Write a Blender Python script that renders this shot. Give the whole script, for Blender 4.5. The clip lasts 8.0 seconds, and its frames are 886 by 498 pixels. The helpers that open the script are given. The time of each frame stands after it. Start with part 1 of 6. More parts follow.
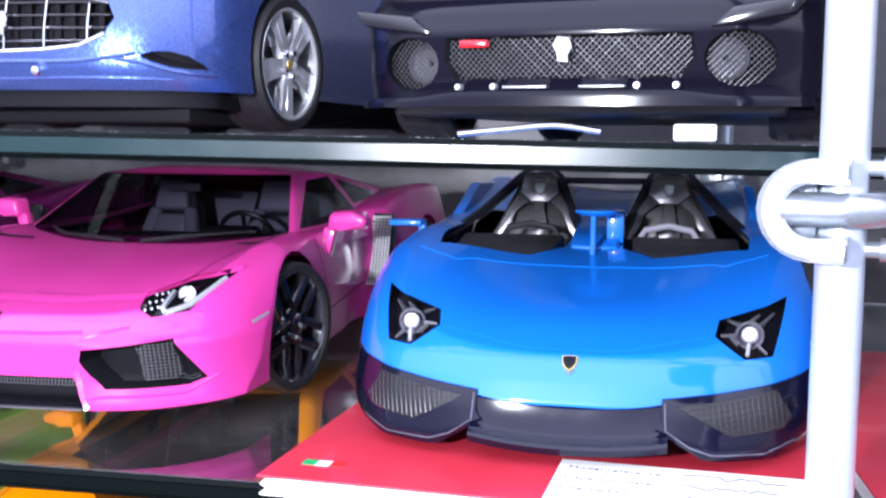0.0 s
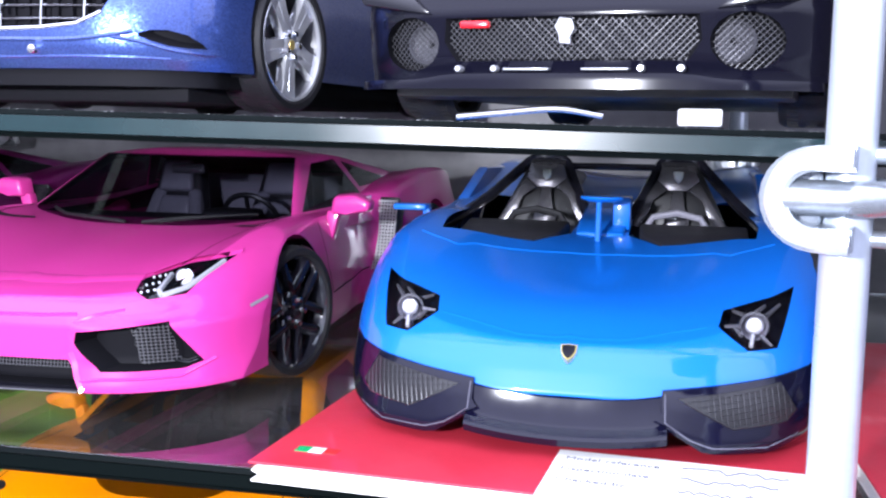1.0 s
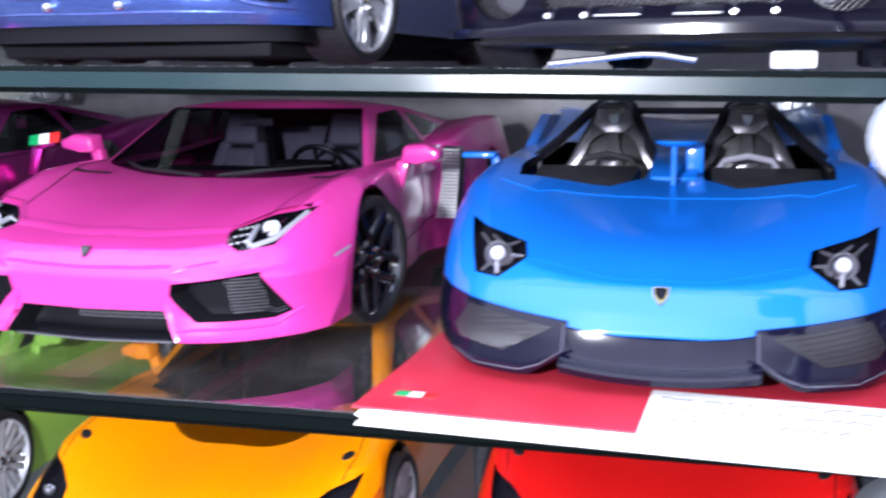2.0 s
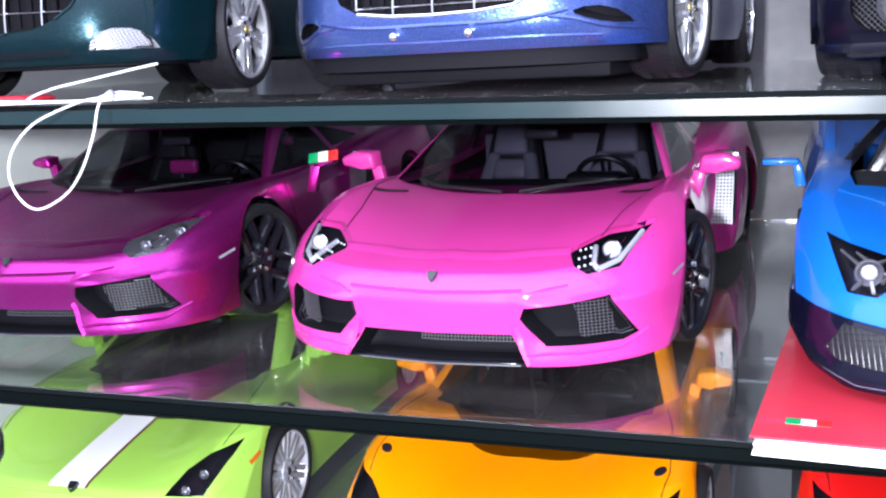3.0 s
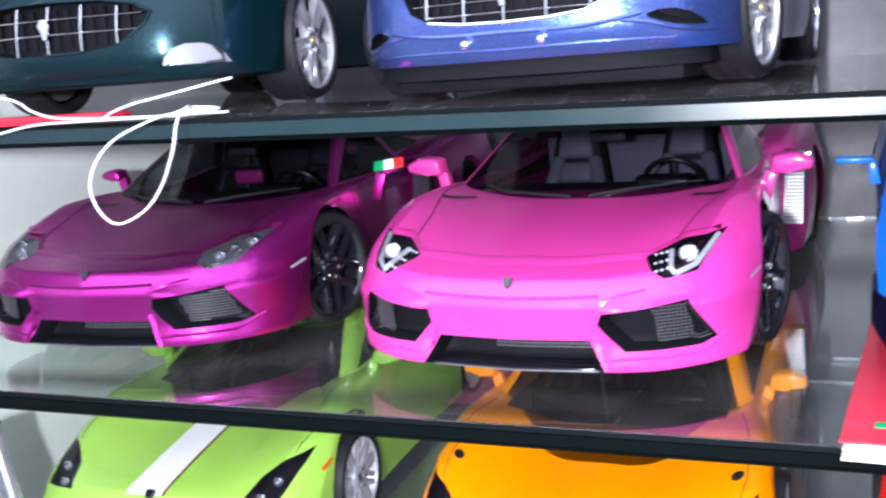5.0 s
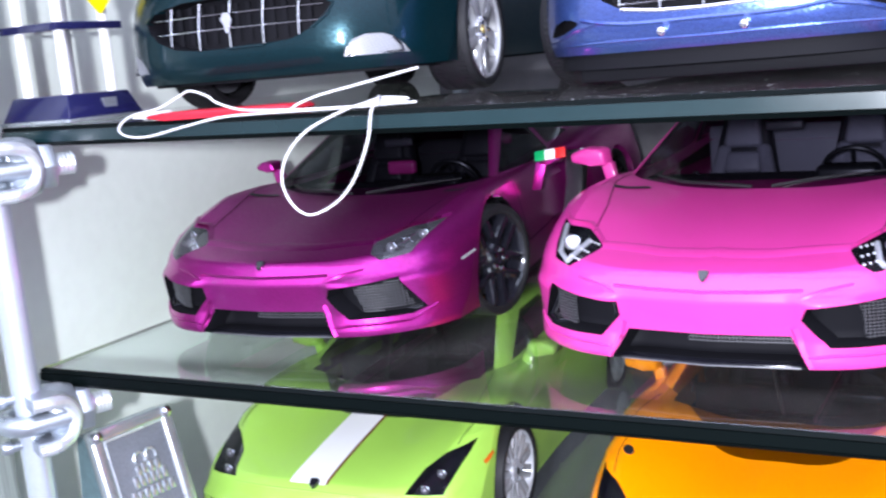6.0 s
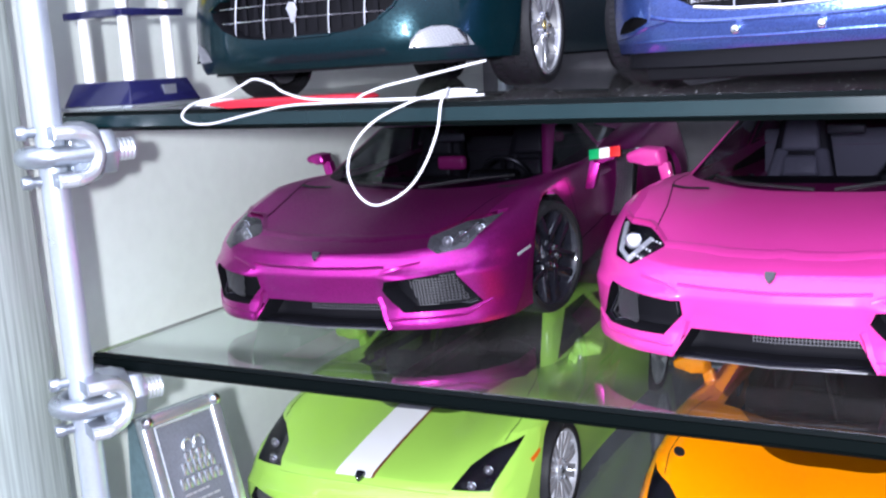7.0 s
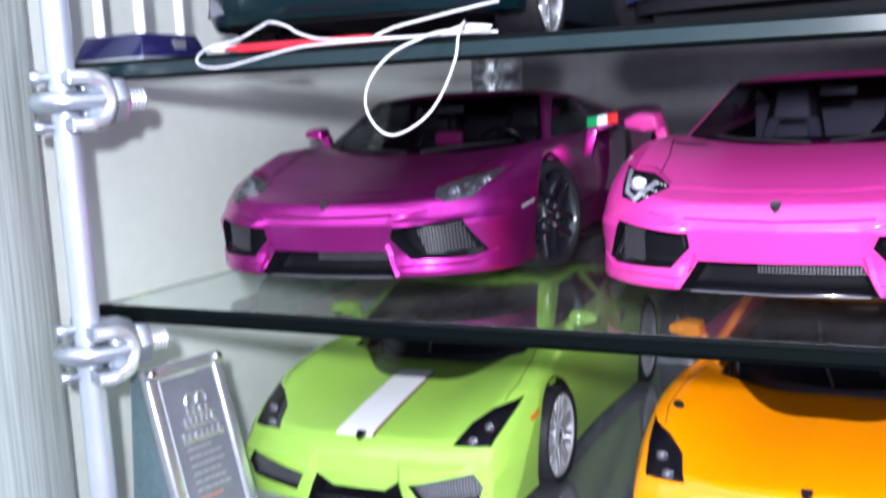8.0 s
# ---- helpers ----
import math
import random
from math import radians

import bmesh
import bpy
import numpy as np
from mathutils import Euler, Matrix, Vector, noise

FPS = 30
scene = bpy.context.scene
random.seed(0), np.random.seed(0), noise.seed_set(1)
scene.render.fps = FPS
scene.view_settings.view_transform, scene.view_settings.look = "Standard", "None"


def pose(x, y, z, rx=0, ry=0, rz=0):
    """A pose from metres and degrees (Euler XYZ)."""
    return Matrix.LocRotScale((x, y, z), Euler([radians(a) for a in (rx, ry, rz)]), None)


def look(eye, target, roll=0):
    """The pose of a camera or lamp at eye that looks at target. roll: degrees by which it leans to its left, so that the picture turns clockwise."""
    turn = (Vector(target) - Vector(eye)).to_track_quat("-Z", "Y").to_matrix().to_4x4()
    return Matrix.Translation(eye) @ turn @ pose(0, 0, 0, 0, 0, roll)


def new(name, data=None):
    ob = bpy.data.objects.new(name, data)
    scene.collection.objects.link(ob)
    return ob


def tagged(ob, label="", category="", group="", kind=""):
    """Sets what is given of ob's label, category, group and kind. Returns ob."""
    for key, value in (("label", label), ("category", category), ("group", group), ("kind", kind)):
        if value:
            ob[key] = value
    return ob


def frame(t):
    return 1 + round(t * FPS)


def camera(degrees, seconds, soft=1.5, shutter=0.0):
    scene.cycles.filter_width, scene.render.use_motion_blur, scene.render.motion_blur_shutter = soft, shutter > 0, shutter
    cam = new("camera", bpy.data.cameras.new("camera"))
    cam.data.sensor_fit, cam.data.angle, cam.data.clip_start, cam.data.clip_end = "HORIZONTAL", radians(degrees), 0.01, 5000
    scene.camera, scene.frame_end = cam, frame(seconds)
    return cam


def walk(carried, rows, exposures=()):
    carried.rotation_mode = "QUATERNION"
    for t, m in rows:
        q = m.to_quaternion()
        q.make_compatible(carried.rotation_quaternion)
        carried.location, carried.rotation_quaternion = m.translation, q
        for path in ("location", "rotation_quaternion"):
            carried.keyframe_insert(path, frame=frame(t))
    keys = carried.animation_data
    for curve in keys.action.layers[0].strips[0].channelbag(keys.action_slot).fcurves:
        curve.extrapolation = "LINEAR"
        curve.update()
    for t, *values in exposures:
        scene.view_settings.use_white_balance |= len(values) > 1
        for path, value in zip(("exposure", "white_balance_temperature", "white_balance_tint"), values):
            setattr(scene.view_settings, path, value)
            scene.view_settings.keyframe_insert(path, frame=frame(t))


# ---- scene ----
cam = camera(45.9, 8.0, soft=2.2, shutter=0.5)
PATH = [
    (0, (0.16123, -0.19932, 0.07206), (0.10274, 0.09318, 0.04010), 0.35),
    (0.5, (0.16231, -0.19389, 0.06922), (0.10177, 0.09750, 0.03143), 1.50),
    (1, (0.16447, -0.19424, 0.07171), (0.10109, 0.09673, 0.03536), 0.91),
    (1.2, (0.16681, -0.19382, 0.07243), (0.10255, 0.09684, 0.03512), 0.59),
    (2.3, (0.13295, -0.20663, 0.07184), (0.05619, 0.07846, 0.01861), -1.33),
    (2.5, (0.11738, -0.21031, 0.07866), (0.02899, 0.07167, 0.02697), -2.23),
    (3, (0.09695, -0.21327, 0.08219), (-0.00442, 0.06373, 0.02745), -2.81),
    (3.5, (0.09733, -0.20907, 0.08456), (-0.00552, 0.06793, 0.03269), -2.45),
    (4, (0.09867, -0.20994, 0.08548), (-0.00364, 0.06768, 0.03589), -2.55),
    (4.2, (0.09903, -0.20830, 0.08505), (-0.00375, 0.06910, 0.03524), -2.63),
    (5.3, (0.08331, -0.21856, 0.08355), (-0.03834, 0.05022, 0.02918), -4.68),
    (5.5, (0.07731, -0.21936, 0.08324), (-0.05011, 0.04679, 0.02908), -4.61),
    (6, (0.06785, -0.22142, 0.08530), (-0.07085, 0.03910, 0.03148), -5.09),
    (6.5, (0.06214, -0.22770, 0.08738), (-0.08375, 0.02950, 0.03672), -4.72),
    (7, (0.05858, -0.22575, 0.08426), (-0.08579, 0.03178, 0.03099), -3.73),
    (7.5, (0.05649, -0.22849, 0.07921), (-0.08688, 0.02830, 0.02002), -3.23),
    (7.7, (0.056, -0.233, 0.075), (-0.879, 1.493, -0.307), -3.0),
    (7.8, (0.055, -0.234, 0.070), (-0.883, 1.492, -0.304), -3.1),
    (7.9, (0.052, -0.238, 0.066), (-0.864, 1.503, -0.294), -2.9),
    (8, (0.05177, -0.24038, 0.05841), (-0.08496, 0.02335, 0.01653), -3.02),
]
EXPOSURES = [(0, 0.60), (1.2, 0.57), (2.5, 0.60), (4.2, 0.60), (5.5, 0.57), (6.5, 0.47), (8, 0.32)]
walk(cam, [(t, look(eye, target, roll)) for t, eye, target, roll in PATH], EXPOSURES)

# ---- light: the hand-held torch in front of the cabinet, and added fill from the shop round it ----
world = bpy.data.worlds.new("shop")
scene.world = world
world.use_nodes = True
sky = world.node_tree
sky.nodes["Background"].inputs[0].default_value = (0.86, 0.90, 1.22, 1)
# unseen fill: stronger from above to lift the bonnets, dimmer at eye level
dirs, axis_z, rise = (sky.nodes.new("ShaderNode" + n) for n in ("TexCoord", "SeparateXYZ", "MapRange"))
sky.links.new(dirs.outputs["Generated"], axis_z.inputs[0])
sky.links.new(axis_z.outputs["Z"], rise.inputs[0])
for i, v in enumerate((-0.10, 0.70, 0.42, 2.9)):
    rise.inputs[i + 1].default_value = v
sky.links.new(rise.outputs[0], sky.nodes["Background"].inputs[1])
torch_data = bpy.data.lights.new("torch", "AREA")
torch_data.shape, torch_data.size = "DISK", 0.016
torch_data.energy, torch_data.color = 2.3, (0.905, 0.935, 1.065)
torch = new("torch", torch_data)
torch.matrix_world = look((0.074, -0.298, 0.098), (0.005, 0.10, 0.02))


# ---- materials ----
def mat(name, color, rough=0.5, metal=0.0, coat=0.0, spec=0.5, vary=0.0, scale=300.0, bump=0.0, trans=0.0, ior=1.5, emit=0.0, alpha=1.0):
    """A node material: base colour with noise at two scales, roughness variation and fine relief."""
    m = bpy.data.materials.new(name)
    m.use_nodes = True
    nt = m.node_tree
    b = nt.nodes["Principled BSDF"]
    b.inputs["Base Color"].default_value = (*color, 1)
    b.inputs["Roughness"].default_value = rough
    b.inputs["Metallic"].default_value = metal
    b.inputs["Coat Weight"].default_value = coat
    b.inputs["Coat Roughness"].default_value = 0.04
    b.inputs["Specular IOR Level"].default_value = spec
    b.inputs["Transmission Weight"].default_value = trans
    b.inputs["IOR"].default_value = ior
    b.inputs["Alpha"].default_value = alpha
    if emit:
        b.inputs["Emission Color"].default_value = (*color, 1)
        b.inputs["Emission Strength"].default_value = emit
    if vary or bump:
        co = nt.nodes.new("ShaderNodeTexCoord")
        big, small = nt.nodes.new("ShaderNodeTexNoise"), nt.nodes.new("ShaderNodeTexNoise")
        for n, s, d in ((big, scale * 0.12, 3), (small, scale * 3, 4)):
            nt.links.new(co.outputs["Object"], n.inputs["Vector"])
            n.inputs["Scale"].default_value, n.inputs["Detail"].default_value = s, d
        add = nt.nodes.new("ShaderNodeMath")
        nt.links.new(big.outputs[0], add.inputs[0])
        nt.links.new(small.outputs[0], add.inputs[1])
        ramp = nt.nodes.new("ShaderNodeMapRange")
        nt.links.new(add.outputs[0], ramp.inputs[0])
        for i, v in enumerate((0.6, 1.4, 1 - vary, 1 + vary)):
            ramp.inputs[i + 1].default_value = v
        mul = nt.nodes.new("ShaderNodeVectorMath")
        mul.operation = "SCALE"
        mul.inputs[0].default_value = color
        nt.links.new(ramp.outputs[0], mul.inputs["Scale"])
        nt.links.new(mul.outputs[0], b.inputs["Base Color"])
        rr = nt.nodes.new("ShaderNodeMapRange")
        nt.links.new(big.outputs[0], rr.inputs[0])
        for i, v in enumerate((0.3, 0.7, max(0.0, rough * 0.8), min(1, rough * 1.25))):
            rr.inputs[i + 1].default_value = v
        nt.links.new(rr.outputs[0], b.inputs["Roughness"])
        if bump:
            bp = nt.nodes.new("ShaderNodeBump")
            bp.inputs["Strength"].default_value, bp.inputs["Distance"].default_value = bump, 0.0004
            nt.links.new(small.outputs[0], bp.inputs["Height"])
            nt.links.new(bp.outputs[0], b.inputs["Normal"])
    return m


def paint(name, color, metal=0.0, rough=0.35, flake=0.0, coat=1.0, sparkle=0.0):
    """Model-car lacquer: colour coat with tiny flakes under a glossy clear coat."""
    m = mat(name, color, rough, metal, coat=coat, spec=0.15)
    nt = m.node_tree
    b = nt.nodes["Principled BSDF"]
    co, vo = nt.nodes.new("ShaderNodeTexCoord"), nt.nodes.new("ShaderNodeTexVoronoi")
    nt.links.new(co.outputs["Object"], vo.inputs["Vector"])
    vo.inputs["Scale"].default_value = 5200
    ramp = nt.nodes.new("ShaderNodeMapRange")
    nt.links.new(vo.outputs["Color"], ramp.inputs[0])
    for i, v in enumerate((0.0, 1.0, 1 - flake, 1 + flake * 2.0)):
        ramp.inputs[i + 1].default_value = v
    mul = nt.nodes.new("ShaderNodeVectorMath")
    mul.operation = "SCALE"
    mul.inputs[0].default_value = color
    nt.links.new(ramp.outputs[0], mul.inputs["Scale"])
    nt.links.new(mul.outputs[0], b.inputs["Base Color"])
    if sparkle:
        # flakes that lie a little askew under the clear coat
        cells, geo, off, amp, lean_, unit = (nt.nodes.new("ShaderNode" + n) for n in ("TexVoronoi", "NewGeometry", "VectorMath", "VectorMath", "VectorMath", "VectorMath"))
        cells.inputs["Scale"].default_value = 2600
        off.operation, off.inputs[1].default_value = "SUBTRACT", (0.5, 0.5, 0.5)
        amp.operation, amp.inputs["Scale"].default_value = "SCALE", sparkle
        lean_.operation, unit.operation = "ADD", "NORMALIZE"
        for a, b_ in ((co.outputs["Object"], cells.inputs["Vector"]), (cells.outputs["Color"], off.inputs[0]), (off.outputs[0], amp.inputs[0]), (geo.outputs["Normal"], lean_.inputs[0]), (amp.outputs[0], lean_.inputs[1]), (lean_.outputs[0], unit.inputs[0]), (unit.outputs[0], b.inputs["Normal"])):
            nt.links.new(a, b_)
    dust, dr = nt.nodes.new("ShaderNodeTexNoise"), nt.nodes.new("ShaderNodeMapRange")
    nt.links.new(co.outputs["Object"], dust.inputs["Vector"])
    dust.inputs["Scale"].default_value, dust.inputs["Detail"].default_value = 60, 6
    nt.links.new(dust.outputs[0], dr.inputs[0])
    for i, v in enumerate((0.35, 0.7, 0.03, 0.12)):
        dr.inputs[i + 1].default_value = v
    nt.links.new(dr.outputs[0], b.inputs["Coat Roughness"])
    return m


PINK = paint("pink_lacquer", (0.57, 0.040, 0.262), coat=0.8)
PURPLE = paint("purple_metallic", (0.45, 0.026, 0.275), 0.95, 0.33, 0.15, coat=0.3, sparkle=0.10)
BLUE = paint("blue_lacquer", (0.004, 0.135, 0.58))
LIME = paint("lime_lacquer", (0.32, 0.57, 0.085))
ORANGE = paint("orange_lacquer", (0.95, 0.28, 0.0))
RED = paint("red_lacquer", (0.75, 0.01, 0.01))
TEAL = paint("dark_green_metallic", (0.002, 0.016, 0.021), 0.5, 0.28, 0.3, coat=0.35, sparkle=0.05)
VIOLET = paint("blue_violet_metallic", (0.047, 0.082, 0.27), 0.75, 0.30, 0.35, sparkle=0.12)
BLACKCAR = paint("black_lacquer", (0.003, 0.003, 0.008), rough=0.18, coat=0.3)
NAVY = paint("navy_lacquer", (0.005, 0.012, 0.07), 0.3, 0.3, 0.2)
WHITE = mat("white_stripe", (0.85, 0.85, 0.85), 0.35, coat=0.6)
BLACK = mat("black_plastic", (0.012, 0.012, 0.014), 0.35, vary=0.2)
GLOSS = mat("gloss_black", (0.008, 0.008, 0.012), 0.12, coat=0.6)
DARK = mat("dark_recess", (0.006, 0.006, 0.008), 0.7, spec=0.1)
CARBON = mat("carbon_dark", (0.003, 0.003, 0.011), 0.09, spec=0.35, vary=0.2, scale=900)
FINE = mat("dark_grille_wire", (0.030, 0.030, 0.036), 0.3, 0.5)
WIREDARK = mat("dull_grille_wire", (0.11, 0.11, 0.12), 0.35, 0.7)
LAMPGREY = mat("grey_lamp", (0.06, 0.06, 0.07), 0.4)
MESH = mat("grille_wire", (0.16, 0.16, 0.17), 0.35, 0.7)
STEEL_WIRE = mat("grille_steel", (0.45, 0.45, 0.47), 0.3, 0.9)
RUBBER = mat("tyre_rubber", (0.010, 0.010, 0.012), 0.55, spec=0.25, vary=0.3, scale=500, bump=0.3)
SPOKE = mat("polished_alloy", (0.58, 0.59, 0.62), 0.26, 0.65)
RIMGREY = mat("grey_rim", (0.45, 0.46, 0.49), 0.3, 0.5)
CHROME = mat("chrome", (0.85, 0.86, 0.88), 0.08, 1.0)
CABIN = mat("cabin_leather", (0.016, 0.015, 0.020), 0.55, vary=0.25, scale=400, bump=0.3)
GREYTRIM = mat("grey_leather", (0.20, 0.195, 0.235), 0.5, vary=0.2, scale=400, bump=0.3)
LAMP = mat("white_lamp_lens", (0.80, 0.80, 0.83), 0.2, coat=0.8)
COVERLENS = mat("pale_lamp_panel", (0.30, 0.31, 0.33), 0.5)
SMOKED = mat("smoked_reflector", (0.16, 0.16, 0.18), 0.25, 0.5)
FOLD = mat("polished_carbon_fold", (0.10, 0.10, 0.13), 0.18, 0.3)
BARLENS = mat("light_bar_plastic", (0.42, 0.42, 0.45), 0.25, coat=0.5)
DUST = mat("dust", (0.42, 0.42, 0.44), 0.8)


def pane_mat(name, tint, ior=1.5):
    """Thin clear plastic: tinted see-through with a mirror gloss that grows towards the edge."""
    m = bpy.data.materials.new(name)
    m.use_nodes = True
    nt = m.node_tree
    nt.nodes.remove(nt.nodes["Principled BSDF"])
    clear, shine, mix, lw, power, fr = (nt.nodes.new("ShaderNode" + n) for n in ("BsdfTransparent", "BsdfGlossy", "MixShader", "LayerWeight", "Math", "Math"))
    clear.inputs[0].default_value = (*tint, 1)
    shine.inputs["Roughness"].default_value = 0.03
    base = ((ior - 1) / (ior + 1)) ** 2
    power.operation, power.inputs[1].default_value = "POWER", 5
    fr.operation, fr.inputs[1].default_value, fr.inputs[2].default_value = "MULTIPLY_ADD", 1 - base, base
    nt.links.new(lw.outputs["Facing"], power.inputs[0])
    nt.links.new(power.outputs[0], fr.inputs[0])
    nt.links.new(fr.outputs[0], mix.inputs[0])
    nt.links.new(clear.outputs[0], mix.inputs[1])
    nt.links.new(shine.outputs[0], mix.inputs[2])
    nt.links.new(mix.outputs[0], nt.nodes["Material Output"].inputs[0])
    return m


WINDOW = pane_mat("car_window", (0.37, 0.37, 0.42), 1.7)
SIDEGLASS = pane_mat("tinted_side_window", (0.20, 0.22, 0.24), 1.45)
LENS = pane_mat("clear_lens", (0.92, 0.92, 0.94))
SILVERSEAT = mat("silver_seat_leather", (0.085, 0.082, 0.09), 0.22, 0.7, vary=0.2, scale=500, bump=0.2)
AMBER = mat("amber_lens", (0.6, 0.12, 0.01), 0.2, coat=0.5)
REDLENS = mat("red_lens", (0.8, 0.01, 0.02), 0.2, coat=0.6)
GOLD = mat("gold_badge", (0.8, 0.6, 0.2), 0.3, 0.8)
FLAGGREEN = mat("flag_green", (0.0, 0.30, 0.09), 0.4)
FLAGRED = mat("flag_red", (0.75, 0.02, 0.02), 0.4)
GLASS = mat("shelf_glass", (0.80, 0.88, 0.86), 0.0, trans=1.0, ior=1.48)


def film_of_dust(m, least, most):
    """Lays an uneven thin film of pale dust over a see-through material."""
    nt = m.node_tree
    co, cloud, amount, veil, mix = (nt.nodes.new("ShaderNode" + n) for n in ("TexCoord", "TexNoise", "MapRange", "BsdfDiffuse", "MixShader"))
    veil.inputs["Color"].default_value = (0.62, 0.58, 0.55, 1)
    cloud.inputs["Scale"].default_value, cloud.inputs["Detail"].default_value = 35, 6
    for i, v in enumerate((0.35, 0.70, least, most)):
        amount.inputs[i + 1].default_value = v
    nt.links.new(co.outputs["Object"], cloud.inputs["Vector"])
    nt.links.new(cloud.outputs[0], amount.inputs[0])
    nt.links.new(amount.outputs[0], mix.inputs[0])
    nt.links.new(nt.nodes["Principled BSDF"].outputs[0], mix.inputs[1])
    nt.links.new(veil.outputs[0], mix.inputs[2])
    nt.links.new(mix.outputs[0], nt.nodes["Material Output"].inputs[0])


film_of_dust(GLASS, 0.004, 0.022)
EDGE = mat("polished_glass_edge", (0.003, 0.016, 0.018), 0.24, spec=0.6, coat=0.0, vary=0.15, scale=200)
EDGEDARK = mat("glass_edge_chamfer", (0.0015, 0.003, 0.003), 0.4, spec=0.05)
PAGES = mat("paper_pages", (0.82, 0.80, 0.76), 0.8, vary=0.06, scale=1500, bump=0.3)
COVER = mat("red_card_cover", (0.52, 0.028, 0.05), 0.35, coat=0.3, vary=0.08, scale=500)
PAPER = mat("white_paper", (0.82, 0.82, 0.82), 0.7)
INK = mat("ink", (0.05, 0.05, 0.07), 0.7)
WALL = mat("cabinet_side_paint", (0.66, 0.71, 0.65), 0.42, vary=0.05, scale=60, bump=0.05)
# back panel grey, with the shade behind the cars put into its colour
BACK = mat("cabinet_back_shaded", (0.092, 0.090, 0.10), 0.45, vary=0.25, scale=50)
POST = mat("streaked_grey_post", (0.33, 0.37, 0.34), 0.36, vary=0.5, scale=150, bump=0.35, coat=0.5)
for node in [n for n in POST.node_tree.nodes if n.type == "TEX_NOISE"]:
    # streaks that run up the post
    stretch = POST.node_tree.nodes.new("ShaderNodeMapping")
    stretch.inputs["Scale"].default_value = (2.2, 2.2, 0.05)
    POST.node_tree.links.new(POST.node_tree.nodes["Texture Coordinate"].outputs["Object"], stretch.inputs["Vector"])
    POST.node_tree.links.new(stretch.outputs[0], node.inputs["Vector"])
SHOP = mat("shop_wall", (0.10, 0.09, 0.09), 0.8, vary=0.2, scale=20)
ZINC = mat("zinc_plated_steel", (0.42, 0.46, 0.50), 0.30, 0.8, vary=0.12, scale=500, bump=0.15)
LIP = mat("bright_zinc", (0.66, 0.69, 0.72), 0.28, 0.6, vary=0.12, scale=500, bump=0.1)
POLE = mat("satin_aluminium", (0.60, 0.66, 0.74), 0.32, 0.6, vary=0.06, scale=300)
NAVYBASE = mat("navy_lacquered_base", (0.012, 0.012, 0.06), 0.15, coat=0.8)
COLUMN = mat("white_plastic_column", (0.85, 0.85, 0.85), 0.3, coat=0.3)
CRIMSON = mat("crimson_card", (0.50, 0.012, 0.03), 0.45, vary=0.1, scale=800)
YELLOW = mat("yellow_card", (0.9, 0.75, 0.0), 0.5)
STRING = mat("white_cord", (0.66, 0.66, 0.67), 0.8, vary=0.1, scale=2000, bump=0.4)
PEWTER = mat("pewter", (0.52, 0.56, 0.58), 0.24, 0.75, vary=0.2, scale=250)
SLATE = mat("slate_plate", (0.14, 0.15, 0.17), 0.35, vary=0.25, scale=400)
BRASSINK = mat("copper_ink", (0.45, 0.22, 0.14), 0.5)
STRAP = mat("weathered_teal_card", (0.10, 0.16, 0.17), 0.4, vary=0.3, scale=150, bump=0.1)


# ---- shaping helpers ----
S = 1 / 18  # the model cars are 1:18


def link(name, bm, material, parent=None, label="", scale=1.0, sharp=35, kind=""):
    if scale != 1.0:
        bmesh.ops.scale(bm, vec=(scale,) * 3, verts=bm.verts)
    me = bpy.data.meshes.new(name)
    bmesh.ops.recalc_face_normals(bm, faces=bm.faces)
    bm.to_mesh(me)
    bm.free()
    me.materials.append(material)
    me.shade_smooth()
    me.set_sharp_from_angle(angle=radians(sharp))
    ob = new(name, me)
    ob.parent = parent
    if label or kind:
        tagged(ob, label, kind=kind)
    return ob


def part(name, bm, material, parent, label="", scale=S, sharp=35):
    return link(name, bm, material, parent, label, scale, sharp)


def thing(name, m, label, category, group=""):
    ob = new(name)
    ob.matrix_world = m
    ob.empty_display_size = 0.01
    return tagged(ob, label, category, group)


def box(x0, y0, z0, x1, y1, z1, bevel=0.0, seg=2, bm=None):
    own = bmesh.new()
    bmesh.ops.create_cube(own, size=1)
    for v in own.verts:
        v.co = Vector((x0 + (v.co.x + 0.5) * (x1 - x0), y0 + (v.co.y + 0.5) * (y1 - y0), z0 + (v.co.z + 0.5) * (z1 - z0)))
    if bevel:
        bmesh.ops.bevel(own, geom=own.edges[:], offset=bevel, segments=seg, affect="EDGES", profile=0.5)
    return own if bm is None else join(bm, own)


def join(bm, other, m=None):
    if m is not None:
        bmesh.ops.transform(other, matrix=m, verts=other.verts)
    tmp = bpy.data.meshes.new("tmp")
    other.to_mesh(tmp)
    other.free()
    bm.from_mesh(tmp)
    bpy.data.meshes.remove(tmp)
    return bm


